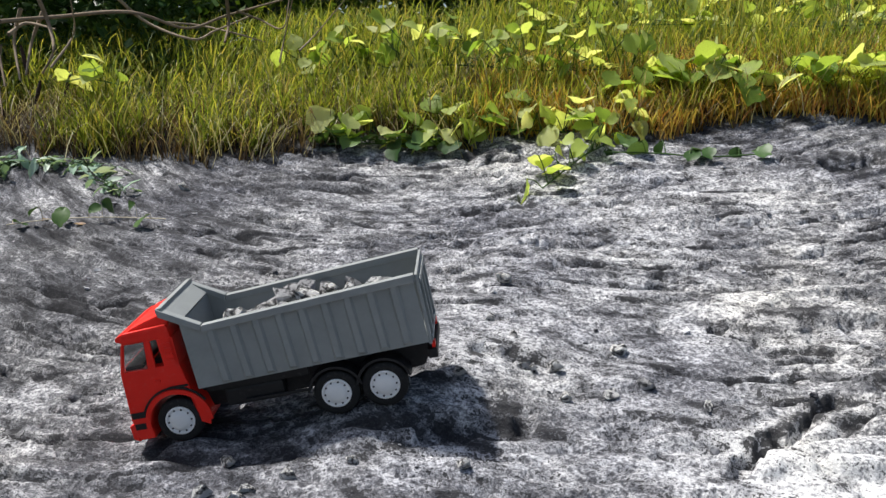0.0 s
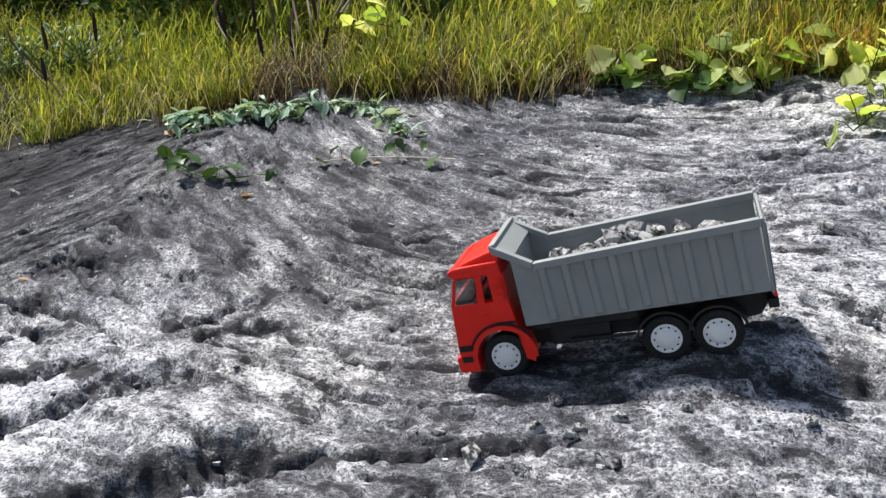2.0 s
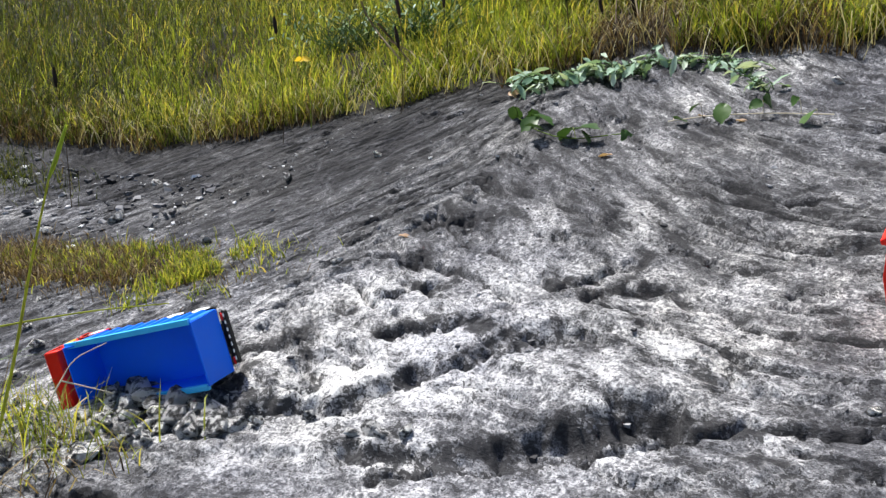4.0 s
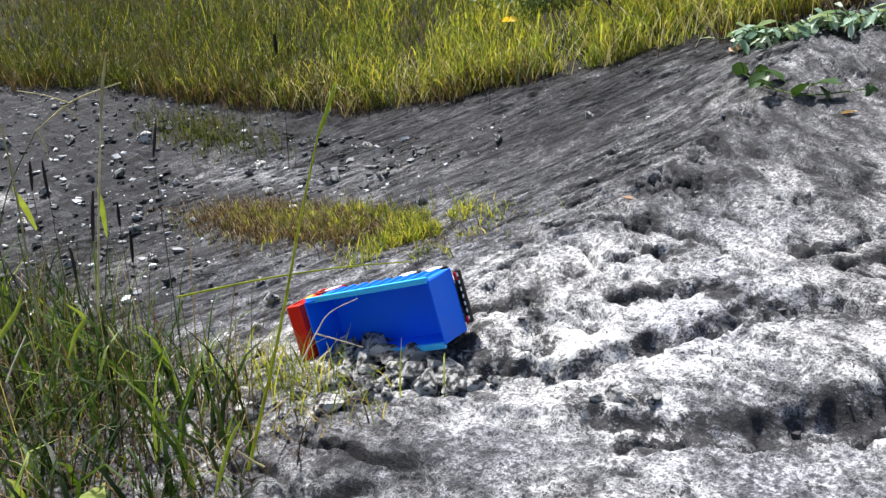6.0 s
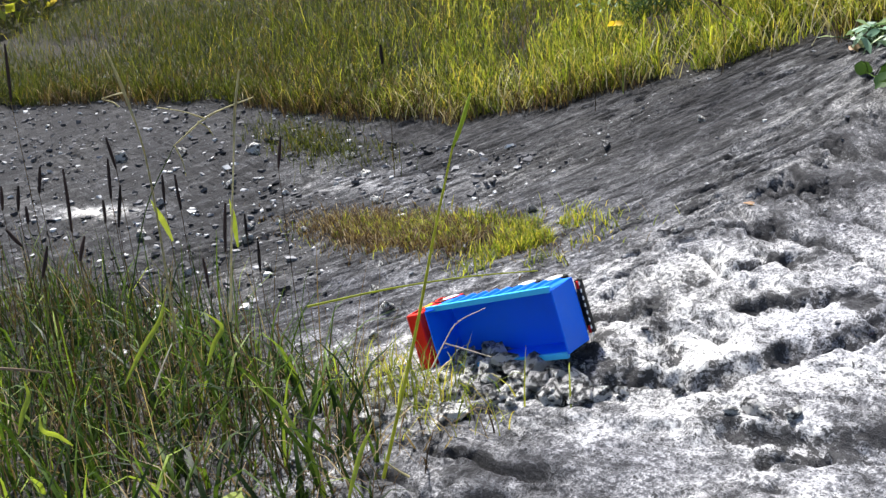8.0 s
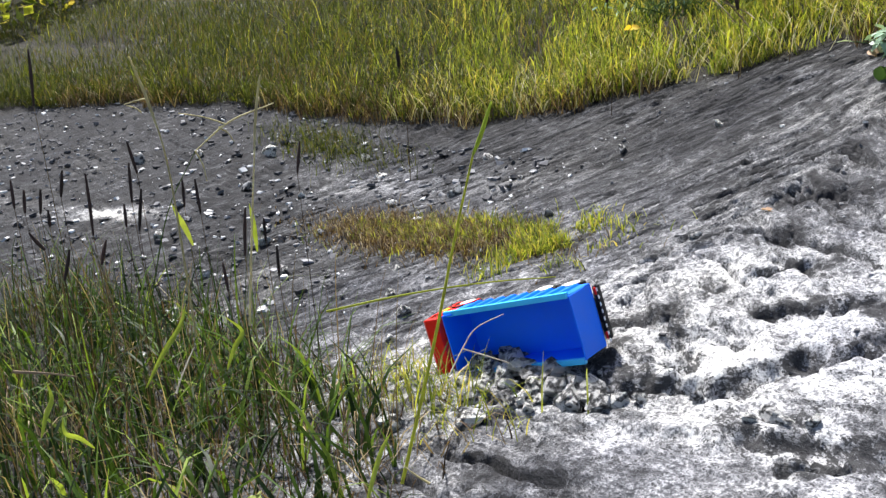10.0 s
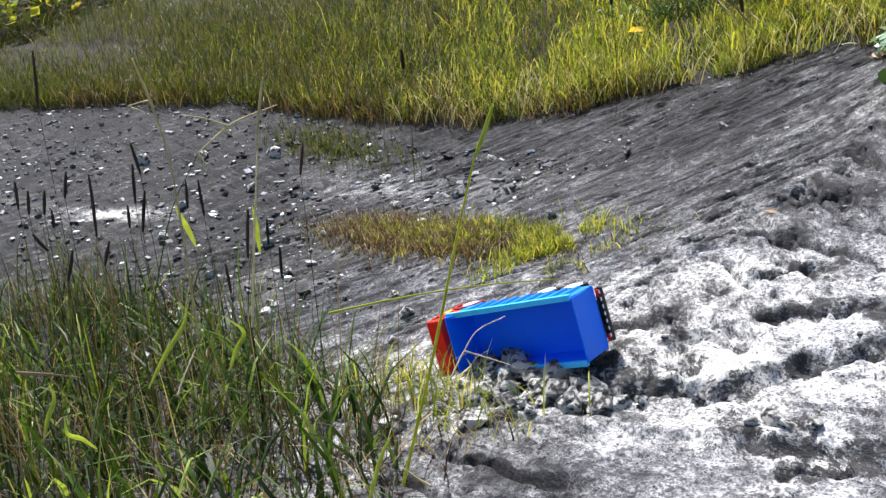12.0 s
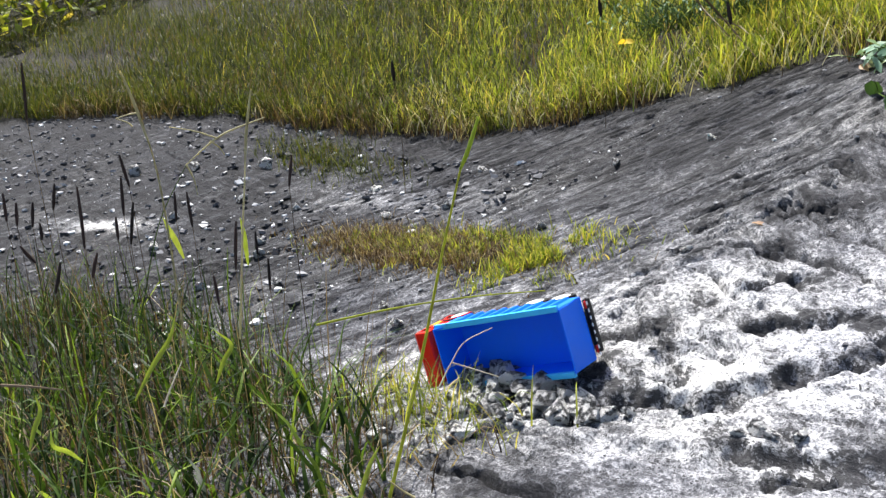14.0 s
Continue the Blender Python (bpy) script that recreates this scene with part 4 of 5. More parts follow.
def front_grass():
    """The tall tussock beside the hollow, between the camera and the tipped truck."""
    rng = np.random.RandomState(51)
    n = 6400
    x = -1.06 - 1.75 * rng.rand(n) ** 0.9
    top = np.interp(x, (-2.8, -2.2, -1.5, -1.3, -1.16, -1.05), (0.50, 0.58, 0.585, 0.55, 0.47, 0.38))
    y = top - 0.62 * rng.rand(n) ** 1.2
    keep = (np.hypot(x + 0.28, y + 0.09) > 0.85) & (perlin(x * 9, y * 9, 52) > -0.16)
    x, y = x[keep], y[keep]
    n = len(x)
    edge = np.clip((-1.05 - x) / 0.5, 0.35, 1.0)
    L = (0.03 + 0.24 * rng.rand(n) ** 2.6) * edge
    k = n * 2 // 3
    blades("tussock_grass", x[:k], y[:k], L[:k], 0.0016 + 0.0034 * rng.rand(k) ** 1.5, 0.15 + 0.8 * rng.rand(k), TUFT, "fresh green tall grass tussock beside the rock hollow", 53, 0.0, 0.85)
    m = n - k
    blades("tussock_dry_grass", x[k:], y[k:], L[k:] * 0.75, 0.0012 + 0.0018 * rng.rand(m), 0.3 + 0.69 * rng.rand(m), DRY, "brown dead stalks tangled in the tussock", 54)
    m = 340
    blades("tussock_culms", -1.2 - 1.5 * rng.rand(m), 0.08 + 0.46 * rng.rand(m), 0.14 + 0.16 * rng.rand(m), 0.0012 + 0.001 * rng.rand(m), 0.05 + 0.35 * rng.rand(m), DRY, "thin upright brown culms in the tussock", 56)
    m = 420
    blades("tussock_broad_grass", -1.13 - 1.3 * rng.rand(m), 0.08 + 0.44 * rng.rand(m), 0.08 + 0.15 * rng.rand(m), 0.004 + 0.005 * rng.rand(m), 0.35 + 0.6 * rng.rand(m), TUFT, "broad green grass leaves in the tussock", 55, 0.0, 0.9)
    m = 600
    blades("tussock_litter", -1.08 - 0.9 * rng.rand(m), 0.15 + 0.46 * rng.rand(m), 0.04 + 0.08 * rng.rand(m), 0.0014 + 0.0016 * rng.rand(m), 0.75 + 0.24 * rng.rand(m), DRY, "reddish-brown grass litter at the foot of the tussock", 57)
    m = 260
    u, v = rng.normal(0, 1, m), rng.normal(0, 1, m)
    blades("sparse_grass", -1.30 + 0.10 * u, 0.60 + 0.035 * v, 0.025 + 0.07 * rng.rand(m), 0.0012 + 0.0016 * rng.rand(m), 0.25 + 0.7 * rng.rand(m), BANK, "sparse yellow-green blades between tussock and truck", 58)


bank_grass()
patch_grass()
front_grass()


# ---- tall grass stalks ----
def stalk(points, r0, mat, label, head=None, head_mat=None, head_r=0.003):
    """A single tall stalk with an optional seed head along its last points."""
    line = smooth_line(points, 5)
    v, f = tube(line, [r0 * (1 - 0.55 * i / len(line)) for i in range(len(line))], 5)
    t = new("grass_stalk")
    tagged(t, label, "grass stalk", "tall stalks")
    st = new("stem", mesh_of("stem", v, f, mat, True))
    st.parent = t
    if head:
        hl = smooth_line(head, 5)
        v, f = tube(hl, [head_r * (0.35 + 0.65 * math.sin(math.pi * min(0.98, 0.12 + 0.88 * i / len(hl)))) for i in range(len(hl))], 6)
        hd = new("seed_head", mesh_of("seed_head", v, f, head_mat or mat, True))
        hd.parent = t
    return t


def grass_leaf(points, width, mat, label):
    """One broad leaf: a folded strip that tapers to a point."""
    foot = Vector(points[0]) * 2 - Vector(points[1])
    line = smooth_line([(foot.x, foot.y, foot.z - 0.006), *points], 5)
    verts, faces = [], []
    for i, p in enumerate(line):
        d = (line[min(i + 1, len(line) - 1)] - line[max(i - 1, 0)]).normalized()
        side = d.cross(Vector((0.78, -0.62, 0.1))).normalized()
        w = width * math.sin(math.pi * (0.10 + 0.88 * i / (len(line) - 1)))
        verts += [p - side * w / 2, p + d.cross(side) * w * 0.15, p + side * w / 2]
        if i:
            k = 3 * i
            faces += [(k - 3, k - 2, k + 1, k), (k - 2, k - 1, k + 2, k + 1)]
    return tagged(new("grass_leaf", mesh_of("grass_leaf", verts, faces, mat, True)), label, "grass leaf", "broad leaves")


stalk([(-1.008, 0.37, -0.057), (-1.001, 0.423, 0.084), (-0.988, 0.456, 0.202), (-0.979, 0.48, 0.281)], 0.0022, BANK, "tall green grass stalk with a yellow-green tip", [(-0.979, 0.48, 0.281), (-0.971, 0.486, 0.301), (-0.963, 0.496, 0.333)], LITLEAF, 0.0024)
stalk([(-1.382, 0.312, 0.034), (-1.383, 0.315, 0.247), (-1.378, 0.304, 0.342)], 0.0017, STRAW, "thin pale grass stalk with a slender seed head", [(-1.374, 0.306, 0.314), (-1.38, 0.3, 0.357), (-1.377, 0.288, 0.402)], STRAW, 0.0019)
stalk([(-1.357, 0.378, 0.036), (-1.339, 0.398, 0.191), (-1.346, 0.423, 0.297)], 0.0017, STRAW, "thin pale grass stalk with a slender seed head", [(-1.345, 0.415, 0.262), (-1.347, 0.426, 0.312), (-1.345, 0.439, 0.362)], STRAW, 0.0019)
stalk([(-1.413, 0.271, 0.086), (-1.398, 0.309, 0.202), (-1.375, 0.35, 0.277)], 0.0010, TUFT, "drooping forked grass seed stalk", [(-1.375, 0.35, 0.277), (-1.36, 0.395, 0.308), (-1.337, 0.449, 0.325)], STRAW, 0.0012)
stalk([(-1.375, 0.35, 0.277), (-1.37, 0.355, 0.258), (-1.366, 0.355, 0.238)], 0.0012, STRAW, "short pale seed branch of a grass stalk")
stalk([(-1.362, 0.391, 0.305), (-1.373, 0.368, 0.317), (-1.385, 0.34, 0.326)], 0.0012, STRAW, "short pale seed branch of a grass stalk")
stalk([(-1.365, 0.382, 0.303), (-1.36, 0.391, 0.294), (-1.357, 0.396, 0.283)], 0.0012, STRAW, "short pale seed branch of a grass stalk")
stalk([(-1.399, 0.306, 0.348), (-1.402, 0.296, 0.347), (-1.407, 0.282, 0.344)], 0.0012, STRAW, "short pale seed branch of a grass stalk")
stalk([(-1.4, 0.299, 0.332), (-1.402, 0.294, 0.338), (-1.406, 0.284, 0.343)], 0.0012, STRAW, "short pale seed branch of a grass stalk")
stalk([(-1.724, 0.25, -0.242), (-1.725, 0.252, 0.046), (-1.725, 0.253, 0.334)], 0.0009, DRY, "thin grass stalk with a dark spike-shaped seed head", [(-1.725, 0.253, 0.334), (-1.726, 0.258, 0.376), (-1.727, 0.262, 0.417)], SPIKE, 0.0026)
stalk([(-1.541, 0.249, -0.2259), (-1.543, 0.251, -0.032), (-1.545, 0.252, 0.162)], 0.0009, DRY, "thin grass stalk with a dark spike-shaped seed head", [(-1.545, 0.252, 0.162), (-1.551, 0.257, 0.205), (-1.558, 0.261, 0.247)], SPIKE, 0.0026)
stalk([(-1.63, 0.357, -0.221), (-1.631, 0.357, 0.001), (-1.632, 0.356, 0.222)], 0.0009, DRY, "thin grass stalk with a dark spike-shaped seed head", [(-1.632, 0.356, 0.222), (-1.636, 0.354, 0.246), (-1.64, 0.352, 0.27)], SPIKE, 0.0026)
stalk([(-1.581, 0.323, -0.221), (-1.582, 0.324, -0.016), (-1.583, 0.325, 0.189)], 0.0009, DRY, "thin grass stalk with a dark spike-shaped seed head", [(-1.583, 0.325, 0.189), (-1.587, 0.329, 0.217), (-1.59, 0.333, 0.246)], SPIKE, 0.0026)
stalk([(-1.572, 0.32, -0.22), (-1.573, 0.323, -0.037), (-1.574, 0.325, 0.147)], 0.0009, DRY, "thin grass stalk with a dark spike-shaped seed head", [(-1.574, 0.325, 0.147), (-1.578, 0.333, 0.176), (-1.581, 0.341, 0.206)], SPIKE, 0.0026)
stalk([(-1.579, 0.309, -0.222), (-1.58, 0.309, -0.033), (-1.581, 0.31, 0.156)], 0.0009, DRY, "thin grass stalk with a dark spike-shaped seed head", [(-1.581, 0.31, 0.156), (-1.583, 0.312, 0.172), (-1.586, 0.314, 0.189)], SPIKE, 0.0026)
stalk([(-1.601, 0.407, -0.212), (-1.602, 0.408, -0.025), (-1.603, 0.409, 0.162)], 0.0009, DRY, "thin grass stalk with a dark spike-shaped seed head", [(-1.603, 0.409, 0.162), (-1.606, 0.412, 0.183), (-1.609, 0.415, 0.204)], SPIKE, 0.0026)
stalk([(-1.544, 0.41, -0.206), (-1.546, 0.411, -0.024), (-1.547, 0.411, 0.158)], 0.0009, DRY, "thin grass stalk with a dark spike-shaped seed head", [(-1.547, 0.411, 0.158), (-1.551, 0.412, 0.184), (-1.556, 0.414, 0.21)], SPIKE, 0.0026)
stalk([(-1.375, 0.392, -0.1939), (-1.377, 0.394, -0.034), (-1.378, 0.396, 0.125)], 0.0009, DRY, "thin grass stalk with a dark spike-shaped seed head", [(-1.378, 0.396, 0.125), (-1.383, 0.403, 0.157), (-1.388, 0.411, 0.188)], SPIKE, 0.0026)
stalk([(-1.71, 0.225, -0.243), (-1.71, 0.226, -0.034), (-1.711, 0.227, 0.176)], 0.0009, DRY, "thin grass stalk with a dark spike-shaped seed head", [(-1.711, 0.227, 0.176), (-1.713, 0.231, 0.194), (-1.715, 0.235, 0.212)], SPIKE, 0.0026)
stalk([(-1.718, 0.194, -0.248), (-1.719, 0.194, -0.029), (-1.72, 0.195, 0.19)], 0.0009, DRY, "thin grass stalk with a dark spike-shaped seed head", [(-1.72, 0.195, 0.19), (-1.723, 0.197, 0.211), (-1.726, 0.199, 0.232)], SPIKE, 0.0026)
stalk([(-1.706, 0.257, -0.239), (-1.706, 0.259, -0.021), (-1.707, 0.26, 0.196)], 0.0009, DRY, "thin grass stalk with a dark spike-shaped seed head", [(-1.707, 0.26, 0.196), (-1.709, 0.265, 0.215), (-1.711, 0.27, 0.235)], SPIKE, 0.0026)
stalk([(-1.715, 0.205, -0.246), (-1.715, 0.206, -0.033), (-1.716, 0.207, 0.181)], 0.0009, DRY, "thin grass stalk with a dark spike-shaped seed head", [(-1.716, 0.207, 0.181), (-1.718, 0.21, 0.198), (-1.72, 0.213, 0.215)], SPIKE, 0.0026)
stalk([(-1.492, 0.547, -0.182), (-1.493, 0.549, 0.009), (-1.493, 0.551, 0.199)], 0.0009, DRY, "thin grass stalk with a dark spike-shaped seed head", [(-1.493, 0.551, 0.199), (-1.494, 0.557, 0.222), (-1.495, 0.563, 0.245)], SPIKE, 0.0026)
stalk([(-1.437, 0.469, -0.189), (-1.438, 0.47, -0.062), (-1.44, 0.471, 0.065)], 0.0009, DRY, "thin grass stalk with a dark spike-shaped seed head", [(-1.44, 0.471, 0.065), (-1.445, 0.475, 0.087), (-1.45, 0.479, 0.109)], SPIKE, 0.0026)
stalk([(-1.42, 0.382, -0.1989), (-1.421, 0.383, -0.065), (-1.423, 0.383, 0.069)], 0.0009, DRY, "thin grass stalk with a dark spike-shaped seed head", [(-1.423, 0.383, 0.069), (-1.429, 0.385, 0.089), (-1.434, 0.386, 0.109)], SPIKE, 0.0026)
stalk([(-1.487, 0.236, -0.223), (-1.487, 0.238, -0.045), (-1.488, 0.24, 0.133)], 0.0009, DRY, "thin grass stalk with a dark spike-shaped seed head", [(-1.488, 0.24, 0.133), (-1.49, 0.246, 0.149), (-1.492, 0.253, 0.164)], SPIKE, 0.0026)
stalk([(-1.508, 0.183, -0.2309), (-1.509, 0.181, -0.033), (-1.51, 0.179, 0.165)], 0.0009, DRY, "thin grass stalk with a dark spike-shaped seed head", [(-1.51, 0.179, 0.165), (-1.514, 0.172, 0.177), (-1.518, 0.166, 0.19)], SPIKE, 0.0026)
stalk([(-1.495, 0.188, -0.2289), (-1.496, 0.19, -0.053), (-1.497, 0.192, 0.122)], 0.0009, DRY, "thin grass stalk with a dark spike-shaped seed head", [(-1.497, 0.192, 0.122), (-1.5, 0.2, 0.141), (-1.503, 0.207, 0.16)], SPIKE, 0.0026)
stalk([(-1.656, 0.223, -0.239), (-1.656, 0.224, -0.037), (-1.657, 0.224, 0.164)], 0.0009, DRY, "thin grass stalk with a dark spike-shaped seed head", [(-1.657, 0.224, 0.164), (-1.659, 0.226, 0.176), (-1.661, 0.227, 0.189)], SPIKE, 0.0026)
stalk([(-1.499, 0.485, -0.1919), (-1.5, 0.486, -0.043), (-1.501, 0.487, 0.105)], 0.0009, DRY, "thin grass stalk with a dark spike-shaped seed head", [(-1.501, 0.487, 0.105), (-1.504, 0.489, 0.122), (-1.508, 0.492, 0.139)], SPIKE, 0.0026)
stalk([(-1.23, 0.427, 0.071), (-1.181, 0.516, 0.079), (-1.123, 0.599, 0.084), (-1.078, 0.68, 0.079)], 0.0016, BANK, "long yellow-green blade arching in front of the blue truck")
stalk([(-1.087, 0.503, -0.001), (-1.086, 0.527, 0.028), (-1.081, 0.546, 0.049), (-1.064, 0.576, 0.062)], 0.0011, PALE, "bleached bent twig in front of the blue truck")
stalk([(-1.085, 0.526, 0.027), (-1.066, 0.545, 0.017), (-1.045, 0.564, 0.007)], 0.0011, PALE, "bleached bent twig in front of the blue truck")
stalk([(-1.151, 0.197, 0.065), (-1.154, 0.207, 0.08), (-1.158, 0.226, 0.105)], 0.0012, PALE, "bleached broken stalk in the tussock")
stalk([(-1.157, 0.052, 0.137), (-1.168, 0.082, 0.122), (-1.188, 0.113, 0.102)], 0.0016, BARK, "brown stalk leaning across the tussock")
grass_leaf([(-1.418, 0.336, 0.171), (-1.422, 0.331, 0.188), (-1.429, 0.327, 0.206)], 0.008, LITLEAF, "broad bright green leaf on a tall grass stalk")
grass_leaf([(-1.383, 0.417, 0.152), (-1.385, 0.418, 0.172), (-1.389, 0.418, 0.192)], 0.007, LITLEAF, "broad bright green leaf on a tall grass stalk")
grass_leaf([(-1.228, 0.299, 0.063), (-1.229, 0.312, 0.08), (-1.241, 0.299, 0.099)], 0.006, LITLEAF, "broad bright green grass leaf in the tussock")
grass_leaf([(-1.258, 0.118, 0.006), (-1.264, 0.106, 0.015), (-1.271, 0.108, 0.032)], 0.006, LITLEAF, "broad bright green grass leaf in the tussock")
grass_leaf([(-1.103, 0.391, -0.097), (-1.108, 0.41, -0.07), (-1.109, 0.426, -0.054)], 0.006, LITLEAF, "broad bright green grass leaf in the tussock")
grass_leaf([(-1.275, 0.093, 0.037), (-1.279, 0.103, 0.052), (-1.286, 0.103, 0.07)], 0.006, LITLEAF, "broad bright green grass leaf in the tussock")
grass_leaf([(-1.257, 0.225, 0.072), (-1.258, 0.251, 0.099), (-1.262, 0.263, 0.122)], 0.006, LITLEAF, "broad bright green grass leaf in the tussock")
stalk([(-0.847, 0.297, 0.04), (-0.856, 0.29, 0.047), (-0.865, 0.284, 0.055)], 0.0012, STRAW, "pale grass blade end")
stalk([(-1.362, 2.306, 0.278), (-1.352, 2.306, 0.369), (-1.362, 2.306, 0.459)], 0.0013, DRY, "dry weed stalk with dark seed clusters in the bank", [(-1.362, 2.306, 0.459), (-1.371, 2.299, 0.504), (-1.38, 2.292, 0.548)], SPIKE, 0.006)
stalk([(-1.291, 2.348, 0.304), (-1.281, 2.348, 0.398), (-1.291, 2.348, 0.493)], 0.0013, DRY, "dry weed stalk with dark seed clusters in the bank", [(-1.291, 2.348, 0.493), (-1.296, 2.343, 0.541), (-1.3, 2.338, 0.59)], SPIKE, 0.006)
stalk([(-1.196, 2.4, 0.336), (-1.186, 2.4, 0.371), (-1.196, 2.4, 0.405)], 0.0013, DRY, "dry weed stalk with dark seed clusters in the bank", [(-1.196, 2.4, 0.405), (-1.203, 2.396, 0.435), (-1.209, 2.393, 0.466)], SPIKE, 0.006)
stalk([(-1.142, 2.426, 0.352), (-1.132, 2.426, 0.434), (-1.142, 2.426, 0.516)], 0.0013, DRY, "dry weed stalk with dark seed clusters in the bank", [(-1.142, 2.426, 0.516), (-1.148, 2.421, 0.553), (-1.154, 2.416, 0.591)], SPIKE, 0.006)
stalk([(-1.126, 2.435, 0.358), (-1.115, 2.435, 0.398), (-1.126, 2.435, 0.439)], 0.0013, DRY, "dry weed stalk with dark seed clusters in the bank", [(-1.126, 2.435, 0.439), (-1.12, 2.438, 0.471), (-1.114, 2.44, 0.502)], SPIKE, 0.006)
stalk([(-1.378, 2.332, 0.287), (-1.367, 2.332, 0.372), (-1.378, 2.332, 0.458)], 0.0013, DRY, "dry weed stalk with dark seed clusters in the bank", [(-1.378, 2.332, 0.458), (-1.38, 2.329, 0.501), (-1.382, 2.327, 0.543)], SPIKE, 0.006)
stalk([(-1.218, 2.415, 0.339), (-1.208, 2.415, 0.404), (-1.218, 2.415, 0.468)], 0.0013, DRY, "dry weed stalk with dark seed clusters in the bank", [(-1.218, 2.415, 0.468), (-1.215, 2.415, 0.511), (-1.211, 2.415, 0.553)], SPIKE, 0.006)
stalk([(-1.663, 2.147, 0.182), (-1.653, 2.147, 0.31), (-1.663, 2.147, 0.438)], 0.0013, DRY, "dry weed stalk with dark seed clusters in the bank", [(-1.663, 2.147, 0.438), (-1.665, 2.145, 0.476), (-1.667, 2.143, 0.514)], SPIKE, 0.006)
stalk([(-1.765, 2.065, 0.145), (-1.755, 2.065, 0.237), (-1.765, 2.065, 0.329)], 0.0013, DRY, "dry weed stalk with dark seed clusters in the bank", [(-1.765, 2.065, 0.329), (-1.769, 2.063, 0.36), (-1.773, 2.061, 0.39)], SPIKE, 0.006)
stalk([(-1.287, 2.381, 0.318), (-1.277, 2.381, 0.365), (-1.287, 2.381, 0.412)], 0.0013, DRY, "dry weed stalk with dark seed clusters in the bank", [(-1.287, 2.381, 0.412), (-1.294, 2.377, 0.451), (-1.301, 2.373, 0.49)], SPIKE, 0.006)
stalk([(-1.067, 2.48, 0.381), (-1.057, 2.48, 0.421), (-1.067, 2.48, 0.462)], 0.0013, DRY, "dry weed stalk with dark seed clusters in the bank", [(-1.067, 2.48, 0.462), (-1.06, 2.482, 0.493), (-1.053, 2.485, 0.524)], SPIKE, 0.006)
stalk([(-1.772, 2.084, 0.15), (-1.762, 2.084, 0.281), (-1.772, 2.084, 0.412)], 0.0013, DRY, "dry weed stalk with dark seed clusters in the bank", [(-1.772, 2.084, 0.412), (-1.776, 2.081, 0.443), (-1.78, 2.078, 0.474)], SPIKE, 0.006)
stalk([(-2.446, 1.421, -0.082), (-2.436, 1.421, 0.084), (-2.446, 1.421, 0.25)], 0.0013, DRY, "dry weed stalk with dark seed clusters in the bank", [(-2.446, 1.421, 0.25), (-2.447, 1.421, 0.277), (-2.449, 1.422, 0.304)], SPIKE, 0.006)
stalk([(-2.055, 1.874, 0.059), (-2.045, 1.874, 0.218), (-2.055, 1.874, 0.377)], 0.0013, DRY, "dry weed stalk with dark seed clusters in the bank", [(-2.055, 1.874, 0.377), (-2.056, 1.873, 0.4), (-2.058, 1.872, 0.424)], SPIKE, 0.006)


# ---- creepers and weeds ----
def leaf_mesh(name, mat, seed, lobes=0.12, slim=1.0):
    """A heart-shaped leaf, one unit long, with a folded midrib and a wavy rim."""
    rng = random.Random(seed)
    n = 18
    rim = []
    for k in range(n):
        a = 2 * math.pi * k / n
        r = 0.5 * (1 - 0.18 * math.cos(a)) * (1 + lobes * math.cos(3 * a + 0.4))
        if k == 0:
            r *= 0.62
        if k == n // 2:
            r *= 1.32
        rim.append(Vector((0.42 - r * math.cos(a), r * math.sin(a) * slim, 0)))
    verts, faces = [Vector((0.0, 0, 0)), Vector((0.30, 0, 0)), Vector((0.62, 0, 0))], []
    for p in rim:
        p.z = 0.28 * abs(p.y) - 0.22 * p.x * p.x + rng.uniform(-0.035, 0.035)
        verts.append(p)
    verts[1].z, verts[2].z = -0.02, -0.08
    for k in range(n):
        a, b = 3 + k, 3 + (k + 1) % n
        mid = (rim[k] + rim[(k + 1) % n]) / 2
        c = 0 if mid.x < 0.15 else (1 if mid.x < 0.46 else 2)
        faces.append((c, a, b))
    for k in range(n):
        p0, p1, p2 = rim[k - 1], rim[k], rim[(k + 1) % n]
        def zone(p, q):
            mx = (p.x + q.x) / 2
            return 0 if mx < 0.15 else (1 if mx < 0.46 else 2)
        c0, c1 = zone(p0, p1), zone(p1, p2)
        if c0 != c1:
            faces.append((c0, 3 + k, c1))
    return mesh_of(name, verts, faces, mat, True)


LEAVES = {m.name: [leaf_mesh("leaf", m, 60 + k, 0.10 + 0.06 * k, s) for k in range(3)] for m, s in ((VINE, 0.86), (VINESHADE, 0.75), (WEED, 0.30))}


